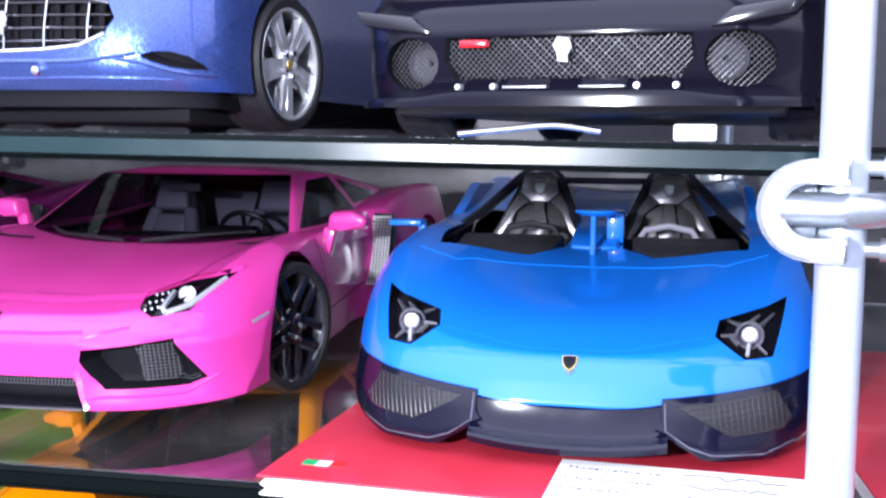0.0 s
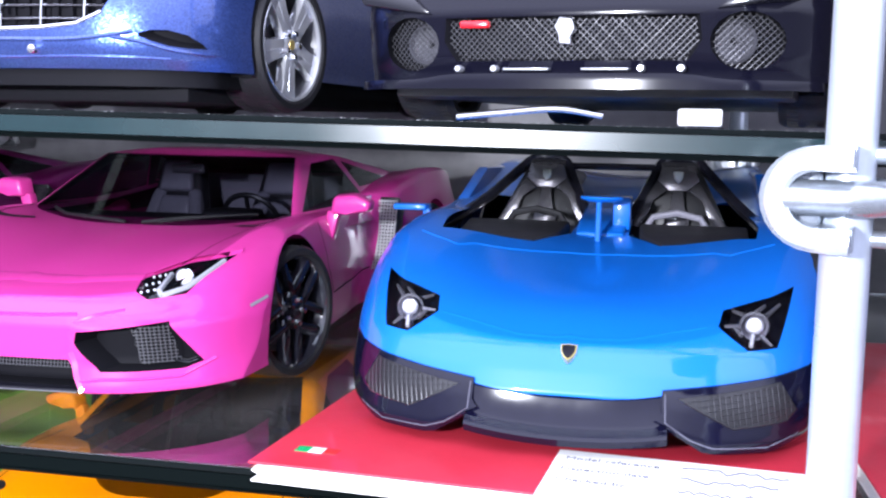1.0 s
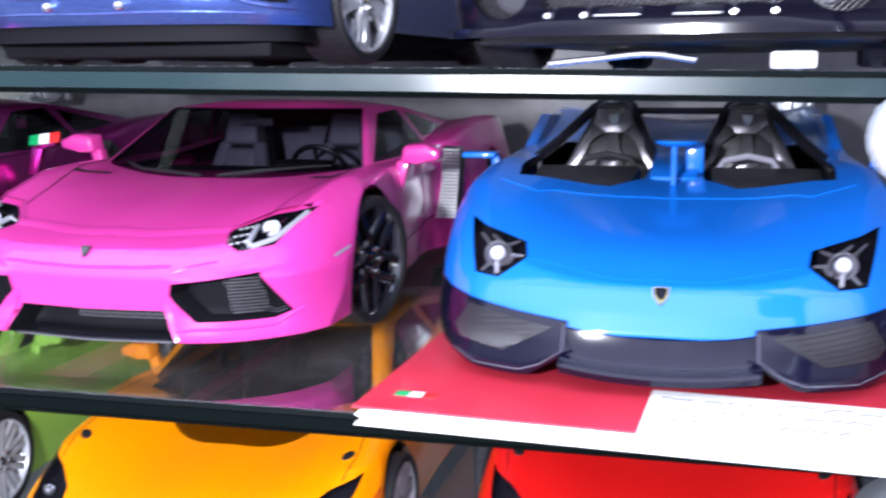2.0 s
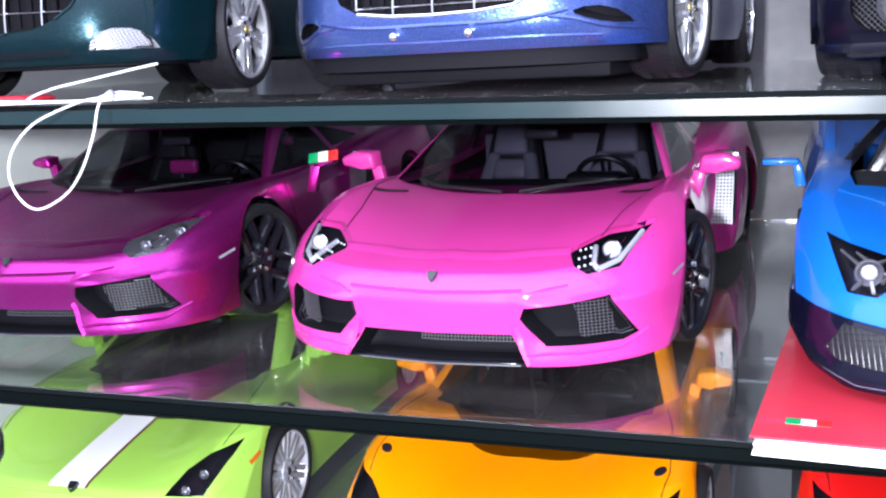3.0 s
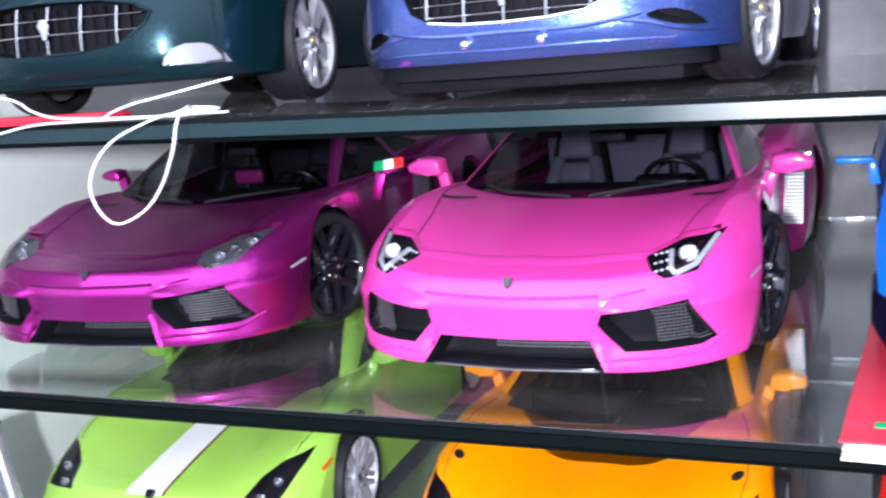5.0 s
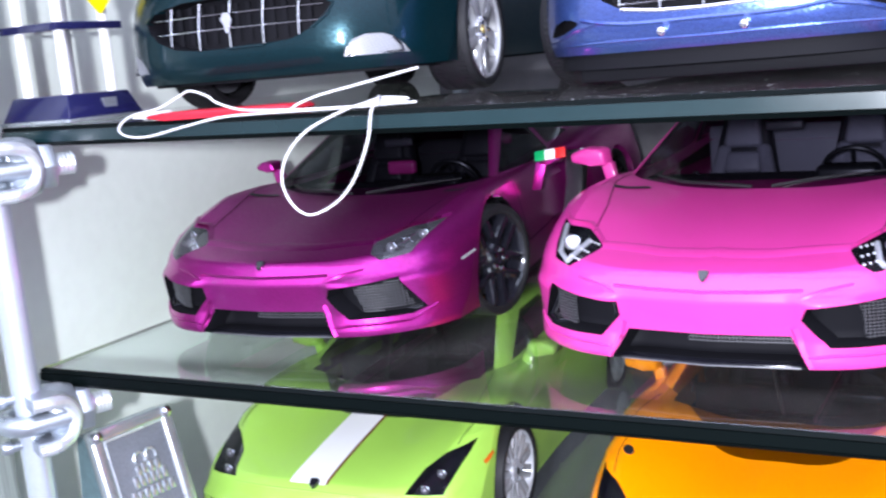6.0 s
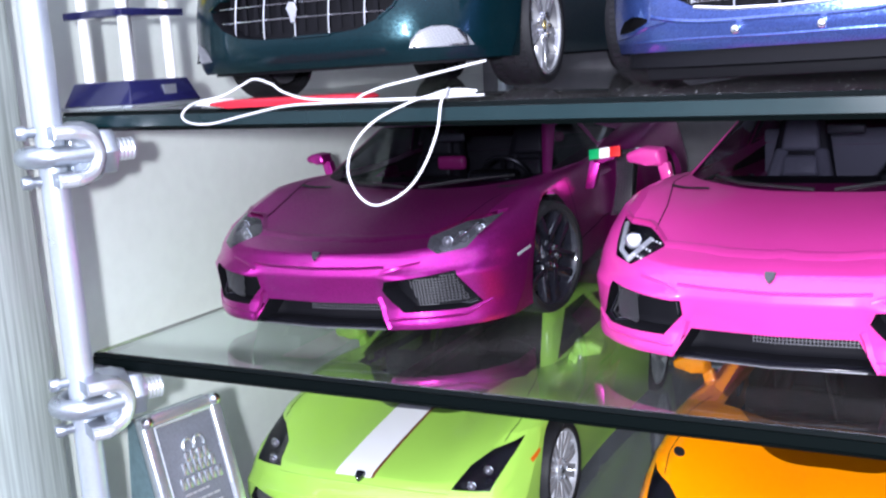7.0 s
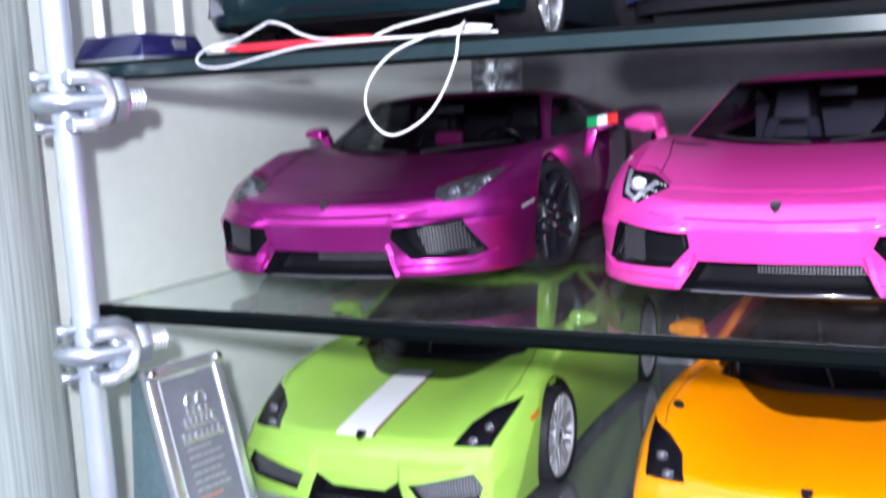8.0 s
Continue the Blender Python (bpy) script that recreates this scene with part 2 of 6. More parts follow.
def rod(points, r, seg=10, bm=None, closed=False):
    """A round bar along a polyline."""
    bm = bm or bmesh.new()
    pts = [Vector(p) for p in points]
    rings = []
    n = len(pts)
    up = None
    for i, p in enumerate(pts):
        a = pts[(i - 1) % n] if closed or i else p
        b = pts[(i + 1) % n] if closed or i < n - 1 else p
        d = (b - a).normalized()
        if up is None:
            up = d.orthogonal().normalized()
        up = (up - d * up.dot(d)).normalized()
        side = d.cross(up)
        rr = r[i] if isinstance(r, (list, tuple)) else r
        rings.append([bm.verts.new(p + (up * math.cos(k * math.tau / seg) + side * math.sin(k * math.tau / seg)) * rr) for k in range(seg)])
    for i in range(n if closed else n - 1):
        q, w = rings[i], rings[(i + 1) % n]
        for k in range(seg):
            bm.faces.new((q[k], q[(k + 1) % seg], w[(k + 1) % seg], w[k]))
    if not closed:
        bm.faces.new(rings[0][::-1])
        bm.faces.new(rings[-1])
    return bm


def lathe(profile, axis="x", seg=32, bm=None):
    """Turns a profile of (along, radius) round an axis."""
    bm = bm or bmesh.new()
    rings = []
    for a, r in profile:
        ring = []
        for k in range(seg):
            c, s = math.cos(k * math.tau / seg) * r, math.sin(k * math.tau / seg) * r
            ring.append(bm.verts.new({"x": (a, c, s), "y": (c, a, s), "z": (c, s, a)}[axis]))
        rings.append(ring)
    for q, w in zip(rings, rings[1:]):
        for k in range(seg):
            bm.faces.new((q[k], q[(k + 1) % seg], w[(k + 1) % seg], w[k]))
    return bm


def prism(poly, axis, a, b, bm=None):
    """A flat outline pushed from a to b along an axis: x takes (y, z), y takes (x, z), z takes (x, y)."""
    bm = bm or bmesh.new()
    put = {"x": lambda p, d: (d, p[0], p[1]), "y": lambda p, d: (p[0], d, p[1]), "z": lambda p, d: (p[0], p[1], d)}[axis]
    lo, hi = [bm.verts.new(put(p, a)) for p in poly], [bm.verts.new(put(p, b)) for p in poly]
    n = len(poly)
    bm.faces.new(lo[::-1])
    bm.faces.new(hi)
    for i in range(n):
        bm.faces.new((lo[i], lo[(i + 1) % n], hi[(i + 1) % n], hi[i]))
    return bm


def softened(bm, r, seg=2):
    bmesh.ops.bevel(bm, geom=bm.edges[:], offset=r, segments=seg, affect="EDGES", profile=0.5)
    return bm


class Curve:
    """A smooth line through knots; level at the first knot where level is set."""

    def __init__(self, xs, ys, level=False):
        self.x, self.y = np.array(xs, float), np.array(ys, float)
        h, d = np.diff(self.x), np.diff(self.y) / np.diff(self.x)
        m = np.empty_like(self.y)
        m[1:-1] = (d[:-1] * h[1:] + d[1:] * h[:-1]) / (h[1:] + h[:-1])
        m[0], m[-1] = (0 if level else d[0]), d[-1]
        self.m = m

    def __call__(self, v):
        v = np.clip(v, self.x[0], self.x[-1])
        i = np.clip(np.searchsorted(self.x, v) - 1, 0, len(self.x) - 2)
        h = self.x[i + 1] - self.x[i]
        t = (v - self.x[i]) / h
        return (2 * t**3 - 3 * t**2 + 1) * self.y[i] + (t**3 - 2 * t**2 + t) * h * self.m[i] + (3 * t**2 - 2 * t**3) * self.y[i + 1] + (t**3 - t**2) * h * self.m[i + 1]


def smooth_line(pts, n=10, dims=3):
    """Points along a smooth line through knots."""
    cs = [Curve(range(len(pts)), [p[i] for p in pts]) for i in range(dims)]
    return [tuple(float(c(t)) for c in cs) for t in np.linspace(0, len(pts) - 1, (len(pts) - 1) * n + 1)]


class Sheet:
    """A smooth surface: one curve along v for each knot of |u|."""

    def __init__(self, us, vs, rows):
        self.base = [Curve(us, np.eye(len(us))[i], True) for i in range(len(us))]
        self.rows = [Curve(vs, r) for r in rows]

    def __call__(self, u, v):
        u = np.abs(u)
        return sum(b(u) * r(v) for b, r in zip(self.base, self.rows))


def shell(H, F, W, R, zb, nx=40, ny=72, nz=20, front=1.7, smooth=2):
    """The skin of a car: top z = H(x, y), front y = F(x, z), sides |x| = W(y, z), rear y = R(x, z), open below."""
    keys = [(i, j, k) for i in range(nx + 1) for j in range(ny + 1) for k in range(nz + 1) if i in (0, nx) or j in (0, ny) or k == nz]
    at = {q: n for n, q in enumerate(keys)}
    q = np.array(keys, float)
    a, b, c = q[:, 0] / nx * 2 - 1, (q[:, 1] / ny) ** front, q[:, 2] / nz
    x, y, z = a.copy(), b * 4.5, zb + c * 0.5
    for _ in range(40):
        f, r = F(x, z), R(x, z)
        y = 0.5 * y + 0.5 * (f + b * (r - f))
        x = 0.5 * x + 0.5 * a * W(y, z)
        z = 0.5 * z + 0.5 * (zb + c * (H(x, y) - zb))
    bm = bmesh.new()
    vs = [bm.verts.new(p) for p in zip(x, y, z)]
    quad = lambda *ks: bm.faces.new([vs[at[k]] for k in ks])
    for i in range(nx):
        for j in range(ny):
            quad((i, j, nz), (i + 1, j, nz), (i + 1, j + 1, nz), (i, j + 1, nz))
        for k in range(nz):
            quad((i, 0, k), (i + 1, 0, k), (i + 1, 0, k + 1), (i, 0, k + 1))
            quad((i, ny, k), (i, ny, k + 1), (i + 1, ny, k + 1), (i + 1, ny, k))
    for j in range(ny):
        for k in range(nz):
            quad((0, j, k), (0, j, k + 1), (0, j + 1, k + 1), (0, j + 1, k))
            quad((nx, j, k), (nx, j + 1, k), (nx, j + 1, k + 1), (nx, j, k + 1))
    near = lambda n, top: min(n, top - n)
    band = [v for v, (i, j, k) in zip(vs, keys) if k > 0 and sum((near(i, nx) < 2, near(j, ny) < 2, nz - k < 2)) >= 2]
    for _ in range(smooth):
        bmesh.ops.smooth_vert(bm, verts=band, factor=0.5, use_axis_x=True, use_axis_y=True, use_axis_z=True)
    bmesh.ops.recalc_face_normals(bm, faces=bm.faces)
    return bm


PICK = {"x": (1, 2), "y": (0, 2), "z": (0, 1)}


def inside(p, poly):
    hit = False
    for (x0, y0), (x1, y1) in zip(poly, poly[1:] + poly[:1]):
        if (y0 > p[1]) != (y1 > p[1]) and p[0] < (x1 - x0) * (p[1] - y0) / (y1 - y0) + x0:
            hit = not hit
    return hit


def take(bm, poly, axis, keep):
    """Cuts an outline, seen along an axis, out of the skin and returns the piece as a mesh of its own."""
    u, v = PICK[axis]
    lo, hi = [min(p[i] for p in poly) for i in (0, 1)], [max(p[i] for p in poly) for i in (0, 1)]

    def near(f):
        cs = [w.co for w in f.verts]
        return max(c[u] for c in cs) >= lo[0] and min(c[u] for c in cs) <= hi[0] and max(c[v] for c in cs) >= lo[1] and min(c[v] for c in cs) <= hi[1] and keep(f)

    for (x0, y0), (x1, y1) in zip(poly, poly[1:] + poly[:1]):
        fs = [f for f in bm.faces if near(f)]
        es = {e for f in fs for e in f.edges}
        ws = {w for f in fs for w in f.verts}
        co, no = [0, 0, 0], [0, 0, 0]
        co[u], co[v], no[u], no[v] = x0, y0, y1 - y0, x0 - x1
        if Vector(no).length > 1e-9:
            bmesh.ops.bisect_plane(bm, geom=[*fs, *es, *ws], dist=1e-5, plane_co=co, plane_no=Vector(no).normalized())
    gone = []
    for f in bm.faces:
        if near(f):
            c = f.calc_center_median()
            if inside((c[u], c[v]), poly):
                gone.append(f)
    # only the largest connected patch is cut away
    left, patches = set(gone), []
    while left:
        todo = [left.pop()]
        patch = []
        while todo:
            f = todo.pop()
            patch.append(f)
            for e in f.edges:
                for g in e.link_faces:
                    if g in left:
                        left.discard(g)
                        todo.append(g)
        patches.append(patch)
    gone = max(patches, key=lambda p: sum(f.calc_area() for f in p)) if patches else []
    out = bmesh.new()
    made = {}
    for f in gone:
        for w in f.verts:
            if w not in made:
                made[w] = out.verts.new(w.co)
        out.faces.new([made[w] for w in f.verts])
    bmesh.ops.delete(bm, geom=gone, context="FACES")
    return out


def shifted(piece, by):
    out = piece.copy()
    for v in out.verts:
        v.co += Vector(by)
    return out


def pocket(piece, by, shrink=1.0):
    """The hollow behind a piece that was taken out: its walls and its floor."""
    out = piece.copy()
    rim = [e for e in out.edges if len(e.link_faces) == 1]
    mid = sum((v.co for v in out.verts), Vector()) / max(1, len(out.verts))
    deep = {}
    for v in list(out.verts):
        deep[v] = out.verts.new(mid + (v.co - mid) * shrink + Vector(by))
    for f in list(out.faces):
        out.faces.new([deep[v] for v in f.verts])
        out.faces.remove(f)
    for e in rim:
        a, b = e.verts
        out.faces.new((a, b, deep[b], deep[a]))
    return out


def flip(poly):
    return [(-x, y) for x, y in poly][::-1]


FRONT = lambda f: f.normal.y < 0.2 or f.normal.z > 0.3
SIDE = lambda sign: (lambda f: f.calc_center_median().x * sign > 0.35 and abs(f.normal.x) > 0.15)
TOP = lambda f: f.normal.z > 0.2


def bvh(bm):
    from mathutils.bvhtree import BVHTree
    return BVHTree.FromBMesh(bm)


def drape(tree, pts, axis, width, lift, step=0.03, sign=1, peak=0.0):
    """A thin band that follows a polyline laid on the skin along an axis (y: from the front, z: from above, x: from the side)."""
    bm = bmesh.new()
    line = []
    for p, q in zip(pts, pts[1:]):
        n = max(1, int(math.dist(p, q) / step))
        line += [(p[0] + (q[0] - p[0]) * i / n, p[1] + (q[1] - p[1]) * i / n) for i in range(n)]
    line.append(pts[-1])
    prev = None
    for i, p in enumerate(line):
        a, b = line[max(0, i - 1)], line[min(len(line) - 1, i + 1)]
        d = Vector((b[0] - a[0], b[1] - a[1])).normalized()
        pair = []
        cols = 2 if peak else max(1, int(width / 0.04))
        for s in [k / cols - 0.5 for k in range(cols + 1)]:
            c = (p[0] - d.y * width * s, p[1] + d.x * width * s)
            o, w = {"y": ((c[0], -3, c[1]), (0, 1, 0)), "z": ((c[0], c[1], 5), (0, 0, -1)), "x": ((3 * sign, c[0], c[1]), (-sign, 0, 0))}[axis]
            hit, no, _, _ = tree.ray_cast(Vector(o), Vector(w))
            if hit is None:
                pair = None
                break
            if no.dot(Vector(w)) > 0:
                no = -no
            pair.append(bm.verts.new(hit + no * (lift + (peak if s == 0 else 0))))
        if pair and prev:
            for k in range(len(pair) - 1):
                bm.faces.new((prev[k], prev[k + 1], pair[k + 1], pair[k]))
        prev = pair
    return bm


def net(poly, at, pitch, r, slant=0.0):
    """Crossed wires clipped to an outline, laid on the surface at(u, v)."""
    bm = bmesh.new()
    lo, hi = [min(p[i] for p in poly) for i in (0, 1)], [max(p[i] for p in poly) for i in (0, 1)]
    diag = math.dist(lo, hi)
    mid = ((lo[0] + hi[0]) / 2, (lo[1] + hi[1]) / 2)
    for ang in (slant, slant + 90):
        c, s = math.cos(radians(ang)), math.sin(radians(ang))
        n = int(diag / pitch / 2) + 1
        for i in range(-n, n + 1):
            run = []
            m = 24
            for k in range(-m, m + 1):
                d = diag / 2 * k / m
                p = (mid[0] + c * d - s * i * pitch, mid[1] + s * d + c * i * pitch)
                if inside(p, poly):
                    run.append(at(*p))
                elif len(run) > 1:
                    rod(run[:-1:5] + [run[-1]], r, 4, bm)
                    run = []
                else:
                    run = []
            if len(run) > 1:
                rod(run[:-1:5] + [run[-1]], r, 4, bm)
    return bm


# ---- wheels: built once per kind, then shared ----
WHEELS = {}


def wheel_meshes(kind):
    if kind in WHEELS:
        return WHEELS[kind]
    r, w = 0.335, 0.26
    tyre = lathe([(-w * 0.42, r * 0.80), (-w / 2, r * 0.86), (-w / 2, r * 0.95), (-w * 0.42, r * 0.99), (0, r), (w * 0.42, r * 0.99), (w / 2, r * 0.95), (w / 2, r * 0.86), (w * 0.42, r * 0.80)], "x", 48)
    tread = bmesh.new()
    if kind == "street":
        for k in range(64):
            a = k * math.tau / 64
            for sx in (-0.28, 0.0, 0.28):
                m = Matrix.Rotation(a + sx * 0.3, 4, "X") @ Matrix.Translation((sx * w, 0, r * 0.992))
                join(tread, box(-0.022, -0.009, -0.006, 0.022, 0.009, 0.003), m)
    barrel = lathe([(w * 0.44, r * 0.76), (w * 0.46, r * 0.74), (w * 0.38, r * 0.70), (-w * 0.3, r * 0.66), (-w * 0.3, 0.02)], "x", 40)
    spokes = bmesh.new()
    count, wide = {"street": (5, 0.105), "black": (5, 0.036), "multi": (10, 0.034)}[kind]
    for k in range(count):
        a = k * math.tau / count
        twin = {"multi": (-0.5, 0.5), "black": (-1.0, 1.0)}.get(kind, (0,))
        sp = bmesh.new()
        for tw in twin:
            z1 = r * 0.71
            o = tw * 0.05
            if kind == "street":
                outline = [(-0.052, 0.045), (0.052, 0.045), (0.030, r * 0.32), (0.034, r * 0.48), (0.074, z1), (-0.074, z1), (-0.034, r * 0.48), (-0.030, r * 0.32)]
                one = prism(outline, "x", w * 0.24, w * 0.42)
                softened(one, 0.011, 2)
                join(one, box(w * 0.40, -0.006, r * 0.30, w * 0.428, 0.006, r * 0.62, 0.003))
                join(sp, one)
                continue
            pts0 = [(w * 0.36, o - wide * 0.5, 0.03), (w * 0.36, o + wide * 0.5, 0.03), (w * 0.43, o * 0.9 + wide * 0.62, z1), (w * 0.43, o * 0.9 - wide * 0.62, z1)]
            one = bmesh.new()
            hi = [one.verts.new(p) for p in pts0]
            lo = [one.verts.new((p[0] - 0.05, p[1] * 1.25, p[2])) for p in pts0]
            one.faces.new(hi)
            one.faces.new(lo[::-1])
            for i in range(4):
                one.faces.new((hi[i], lo[i], lo[(i + 1) % 4], hi[(i + 1) % 4]))
            softened(one, 0.009, 2)
            join(sp, one)
        join(spokes, sp, Matrix.Rotation(a, 4, "X"))
    lathe([(w * 0.30, 0.075), (w * 0.40, 0.07), (w * 0.43, 0.05), (w * 0.43, 0.0005)], "x", 20, spokes)
    nuts = []
    for k in range(5):
        a = (k + 0.5) * math.tau / 5
        nut = lathe([(0, 0.015), (0.02, 0.014), (0.022, 0.0005)], "x", 8)
        bmesh.ops.translate(nut, verts=nut.verts, vec=(w * 0.41, math.cos(a) * 0.060, math.sin(a) * 0.060))
        nuts.append(("wheel_nut", nut, CHROME))
    cap = lathe([(w * 0.42, 0.026), (w * 0.445, 0.024), (w * 0.45, 0.0005)], "x", 16)
    disc = lathe([(0.0, r * 0.56), (0.02, r * 0.56), (0.02, 0.05)], "x", 32)
    caliper = box(-0.015, -0.05, r * 0.34, 0.035, 0.05, r * 0.60, 0.012)
    rim_mat, cap_mat = {"street": (SPOKE, GOLD), "black": (GLOSS, GLOSS), "multi": (RIMGREY, BLACK)}[kind]
    lip = lathe([(w * 0.40, r * 0.70), (w * 0.465, r * 0.705), (w * 0.475, r * 0.735), (w * 0.45, r * 0.755)], "x", 40) if kind == "street" else bmesh.new()
    for bm in (barrel, spokes, disc, lip):
        bmesh.ops.scale(bm, vec=(1, 1.11, 1.11), verts=bm.verts)
    made = []
    # street barrel and disc in dark grey: shade between the spokes put into colour
    for name, bm, m in (("rim", barrel, LAMPGREY if kind == "street" else rim_mat), ("rim_lip", lip, SPOKE), ("tyre", tyre, RUBBER), ("tread", tread, RUBBER), ("spokes", spokes, rim_mat), *nuts, ("centre_cap", cap, cap_mat), ("brake_disc", disc, BLACK if kind == "black" else LAMPGREY), ("brake_caliper", caliper, BLACK if kind == "black" else GREYTRIM)):
        if not bm.faces:
            continue
        bmesh.ops.scale(bm, vec=(S, S, S), verts=bm.verts)
        bmesh.ops.recalc_face_normals(bm, faces=bm.faces)
        me = bpy.data.meshes.new(name)
        bm.to_mesh(me)
        bm.free()
        me.materials.append(m)
        me.shade_smooth()
        me.set_sharp_from_angle(angle=radians(35))
        made.append((name, me))
    WHEELS[kind] = made
    return made


def wheels(car, kind, xf, yf, xr, yr, rf=0.335, rr=0.345, steer=0.0):
    for x, y, r in ((xf, yf, rf), (-xf, yf, rf), (xr, yr, rr), (-xr, yr, rr)):
        hub = new("wheel", wheel_meshes(kind)[0][1])
        hub.name = "wheel"
        hub.parent = car
        k = r / 0.335
        hub.matrix_basis = Matrix.Translation((x * S, y * S, r * S)) @ Matrix.Rotation(radians(-steer if y < 2 else 0), 4, "Z") @ (Matrix.Rotation(math.pi, 4, "Z") if x < 0 else Matrix()) @ Matrix.Rotation(0.3 * (y + x), 4, "X") @ Matrix.Diagonal((1, k, k, 1))
        for name, me in wheel_meshes(kind)[1:]:
            o = new(name, me)
            o.parent = hub
            if name == "tread":
                tagged(o, kind="stuff")


def arches(bm, car, yf, yr, r=0.385, w=0.62):
    """Round wheel openings through the flanks, with dark liners behind them."""
    for y in (yf, yr):
        poly = [(y + math.cos(k * math.tau / 28) * r, 0.335 + math.sin(k * math.tau / 28) * r) for k in range(28)]
        for s in (1, -1):
            take(bm, poly, "x", lambda f, s=s: f.calc_center_median().x * s > 0.55 and f.normal.z < 0.8).free()
            liner = bmesh.new()
            q = [(y + math.cos(a) * (r + 0.012), 0.335 + math.sin(a) * (r + 0.012)) for a in [math.pi * (i / 20 * 1.3 - 0.15) for i in range(21)]]
            q = [(a, min(b, 0.655)) for a, b in q[::-1]]
            lo, hi = [liner.verts.new((s * w, *p)) for p in q], [liner.verts.new((s * 0.90, *p)) for p in q]
            for i in range(20):
                liner.faces.new((lo[i], lo[i + 1], hi[i + 1], hi[i]))
            liner.faces.new(lo)
            part("wheel_arch", liner, DARK, car)


# ---- parts that several model cars share ----
def seat(car, x, y, z, material, wide=0.44):
    """A sports seat: dark shell, cushion, stacked back pads with gaps between, and two leaning bolsters."""
    s = part("seat", box(x - wide / 2, y - 0.45, z, x + wide / 2, y + 0.05, z + 0.16, 0.05), material, car)
    lean = Matrix.Translation((x, y, z + 0.08)) @ Matrix.Rotation(radians(-16), 4, "X")
    back = box(-wide / 2, -0.06, 0, wide / 2, 0.07, 0.68, 0.05, 3)
    for v in back.verts:
        v.co.x *= 1 - 0.48 * max(0, v.co.z - 0.22) / 0.46
    bmesh.ops.transform(back, matrix=lean, verts=back.verts)
    b = part("backrest", back, CABIN, s, "dark seat shell")
    for z0, z1, w0, w1, deep in ((0.04, 0.27, 0.135, 0.115, 0.115), (0.285, 0.42, 0.115, 0.105, 0.095), (0.445, 0.65, 0.12, 0.095, 0.11)):
        pad = box(-1, -deep, z0, 1, -0.04, z1, 0.0)
        for v in pad.verts:
            v.co.x *= w0 + (w1 - w0) * (v.co.z - z0) / (z1 - z0)
        softened(pad, 0.028, 3)
        bmesh.ops.transform(pad, matrix=lean, verts=pad.verts)
        part("headrest" if z0 > 0.44 else "back_pad", pad, material, b)
    for sx in (-1, 1):
        side = box(sx * wide * 0.43 - 0.045, -0.15, 0.02, sx * wide * 0.43 + 0.045, 0.02, 0.47, 0.0)
        for v in side.verts:
            v.co.x -= sx * 0.10 * max(0, v.co.z - 0.20) / 0.27
            v.co.y += 0.07 * max(0, v.co.z - 0.20) / 0.27
        softened(side, 0.03, 3)
        bmesh.ops.transform(side, matrix=lean, verts=side.verts)
        part("bolster", side, material, b)


def steering(car, x, y, z, r=0.17):
    tilt = Matrix.Translation((x, y, z)) @ Matrix.Rotation(radians(-62), 4, "X")
    ring = [(tilt @ Vector((math.cos(k * math.tau / 28) * r, math.sin(k * math.tau / 28) * r, 0))) for k in range(28)]
    bm = rod(ring, 0.016, 8, closed=True)
    for a in (0, 180, 270):
        rod([tilt @ Vector((0, 0, -0.02)), tilt @ Vector((math.cos(radians(a)) * r, math.sin(radians(a)) * r, 0))], 0.014, 6, bm)
    hub = lathe([(-0.03, 0.05), (0.0, 0.05), (0.01, 0.0005)], "z", 14)
    join(bm, hub, tilt)
    part("steering_wheel", bm, BLACK, car)


def interior(car, y0, y1, w, z, dash_y, dash_z, seat_y, material, seat_up=0.02):
    """Tub, dashboard, two seats and a wheel, seen through the windows."""
    tub = box(-w, y0, z, w, y1, z + 0.42)
    bmesh.ops.delete(tub, geom=[f for f in tub.faces if f.normal.z > 0.5], context="FACES")
    part("cabin_tub", tub, CABIN, car)
    dash = prism([(-w + 0.03, dash_y + 0.12), (-w + 0.05, dash_y - 0.02), (-0.35, dash_y - 0.22), (0.0, dash_y - 0.28), (0.35, dash_y - 0.22), (w - 0.05, dash_y - 0.02), (w - 0.03, dash_y + 0.12)], "z", dash_z - 0.32, dash_z)
    for v in dash.verts:
        if v.co.z > dash_z - 0.1:
            v.co.z -= 0.16 * max(0, dash_y + 0.0 - v.co.y)
    part("dashboard", softened(dash, 0.02), CABIN, car)
    part("instrument_hood", box(0.20, dash_y - 0.05, dash_z - 0.06, 0.52, dash_y + 0.12, dash_z + 0.045, 0.03, 3), BLACK, car)
    part("centre_console", box(-0.11, dash_y, z + 0.02, 0.11, seat_y, z + 0.26, 0.04), material, car)
    for sx in (-1, 1):
        seat(car, sx * w * 0.52, seat_y, z + seat_up, material, 0.50)
    steering(car, w * 0.52, dash_y + 0.28, dash_z - 0.04)
    part("bulkhead", box(-w, y1 - 0.04, z, w, y1, z + 0.70, 0.02), material, car)
    for s in (1, -1):
        panel = prism([(dash_y + 0.16, z + 0.05), (dash_y + 0.16, z + 0.40), (seat_y + 0.05, z + 0.46), (seat_y + 0.05, z + 0.05)], "x", s * (w - 0.045), s * (w - 0.01))
        part("door_panel", softened(panel, 0.010), material, car)


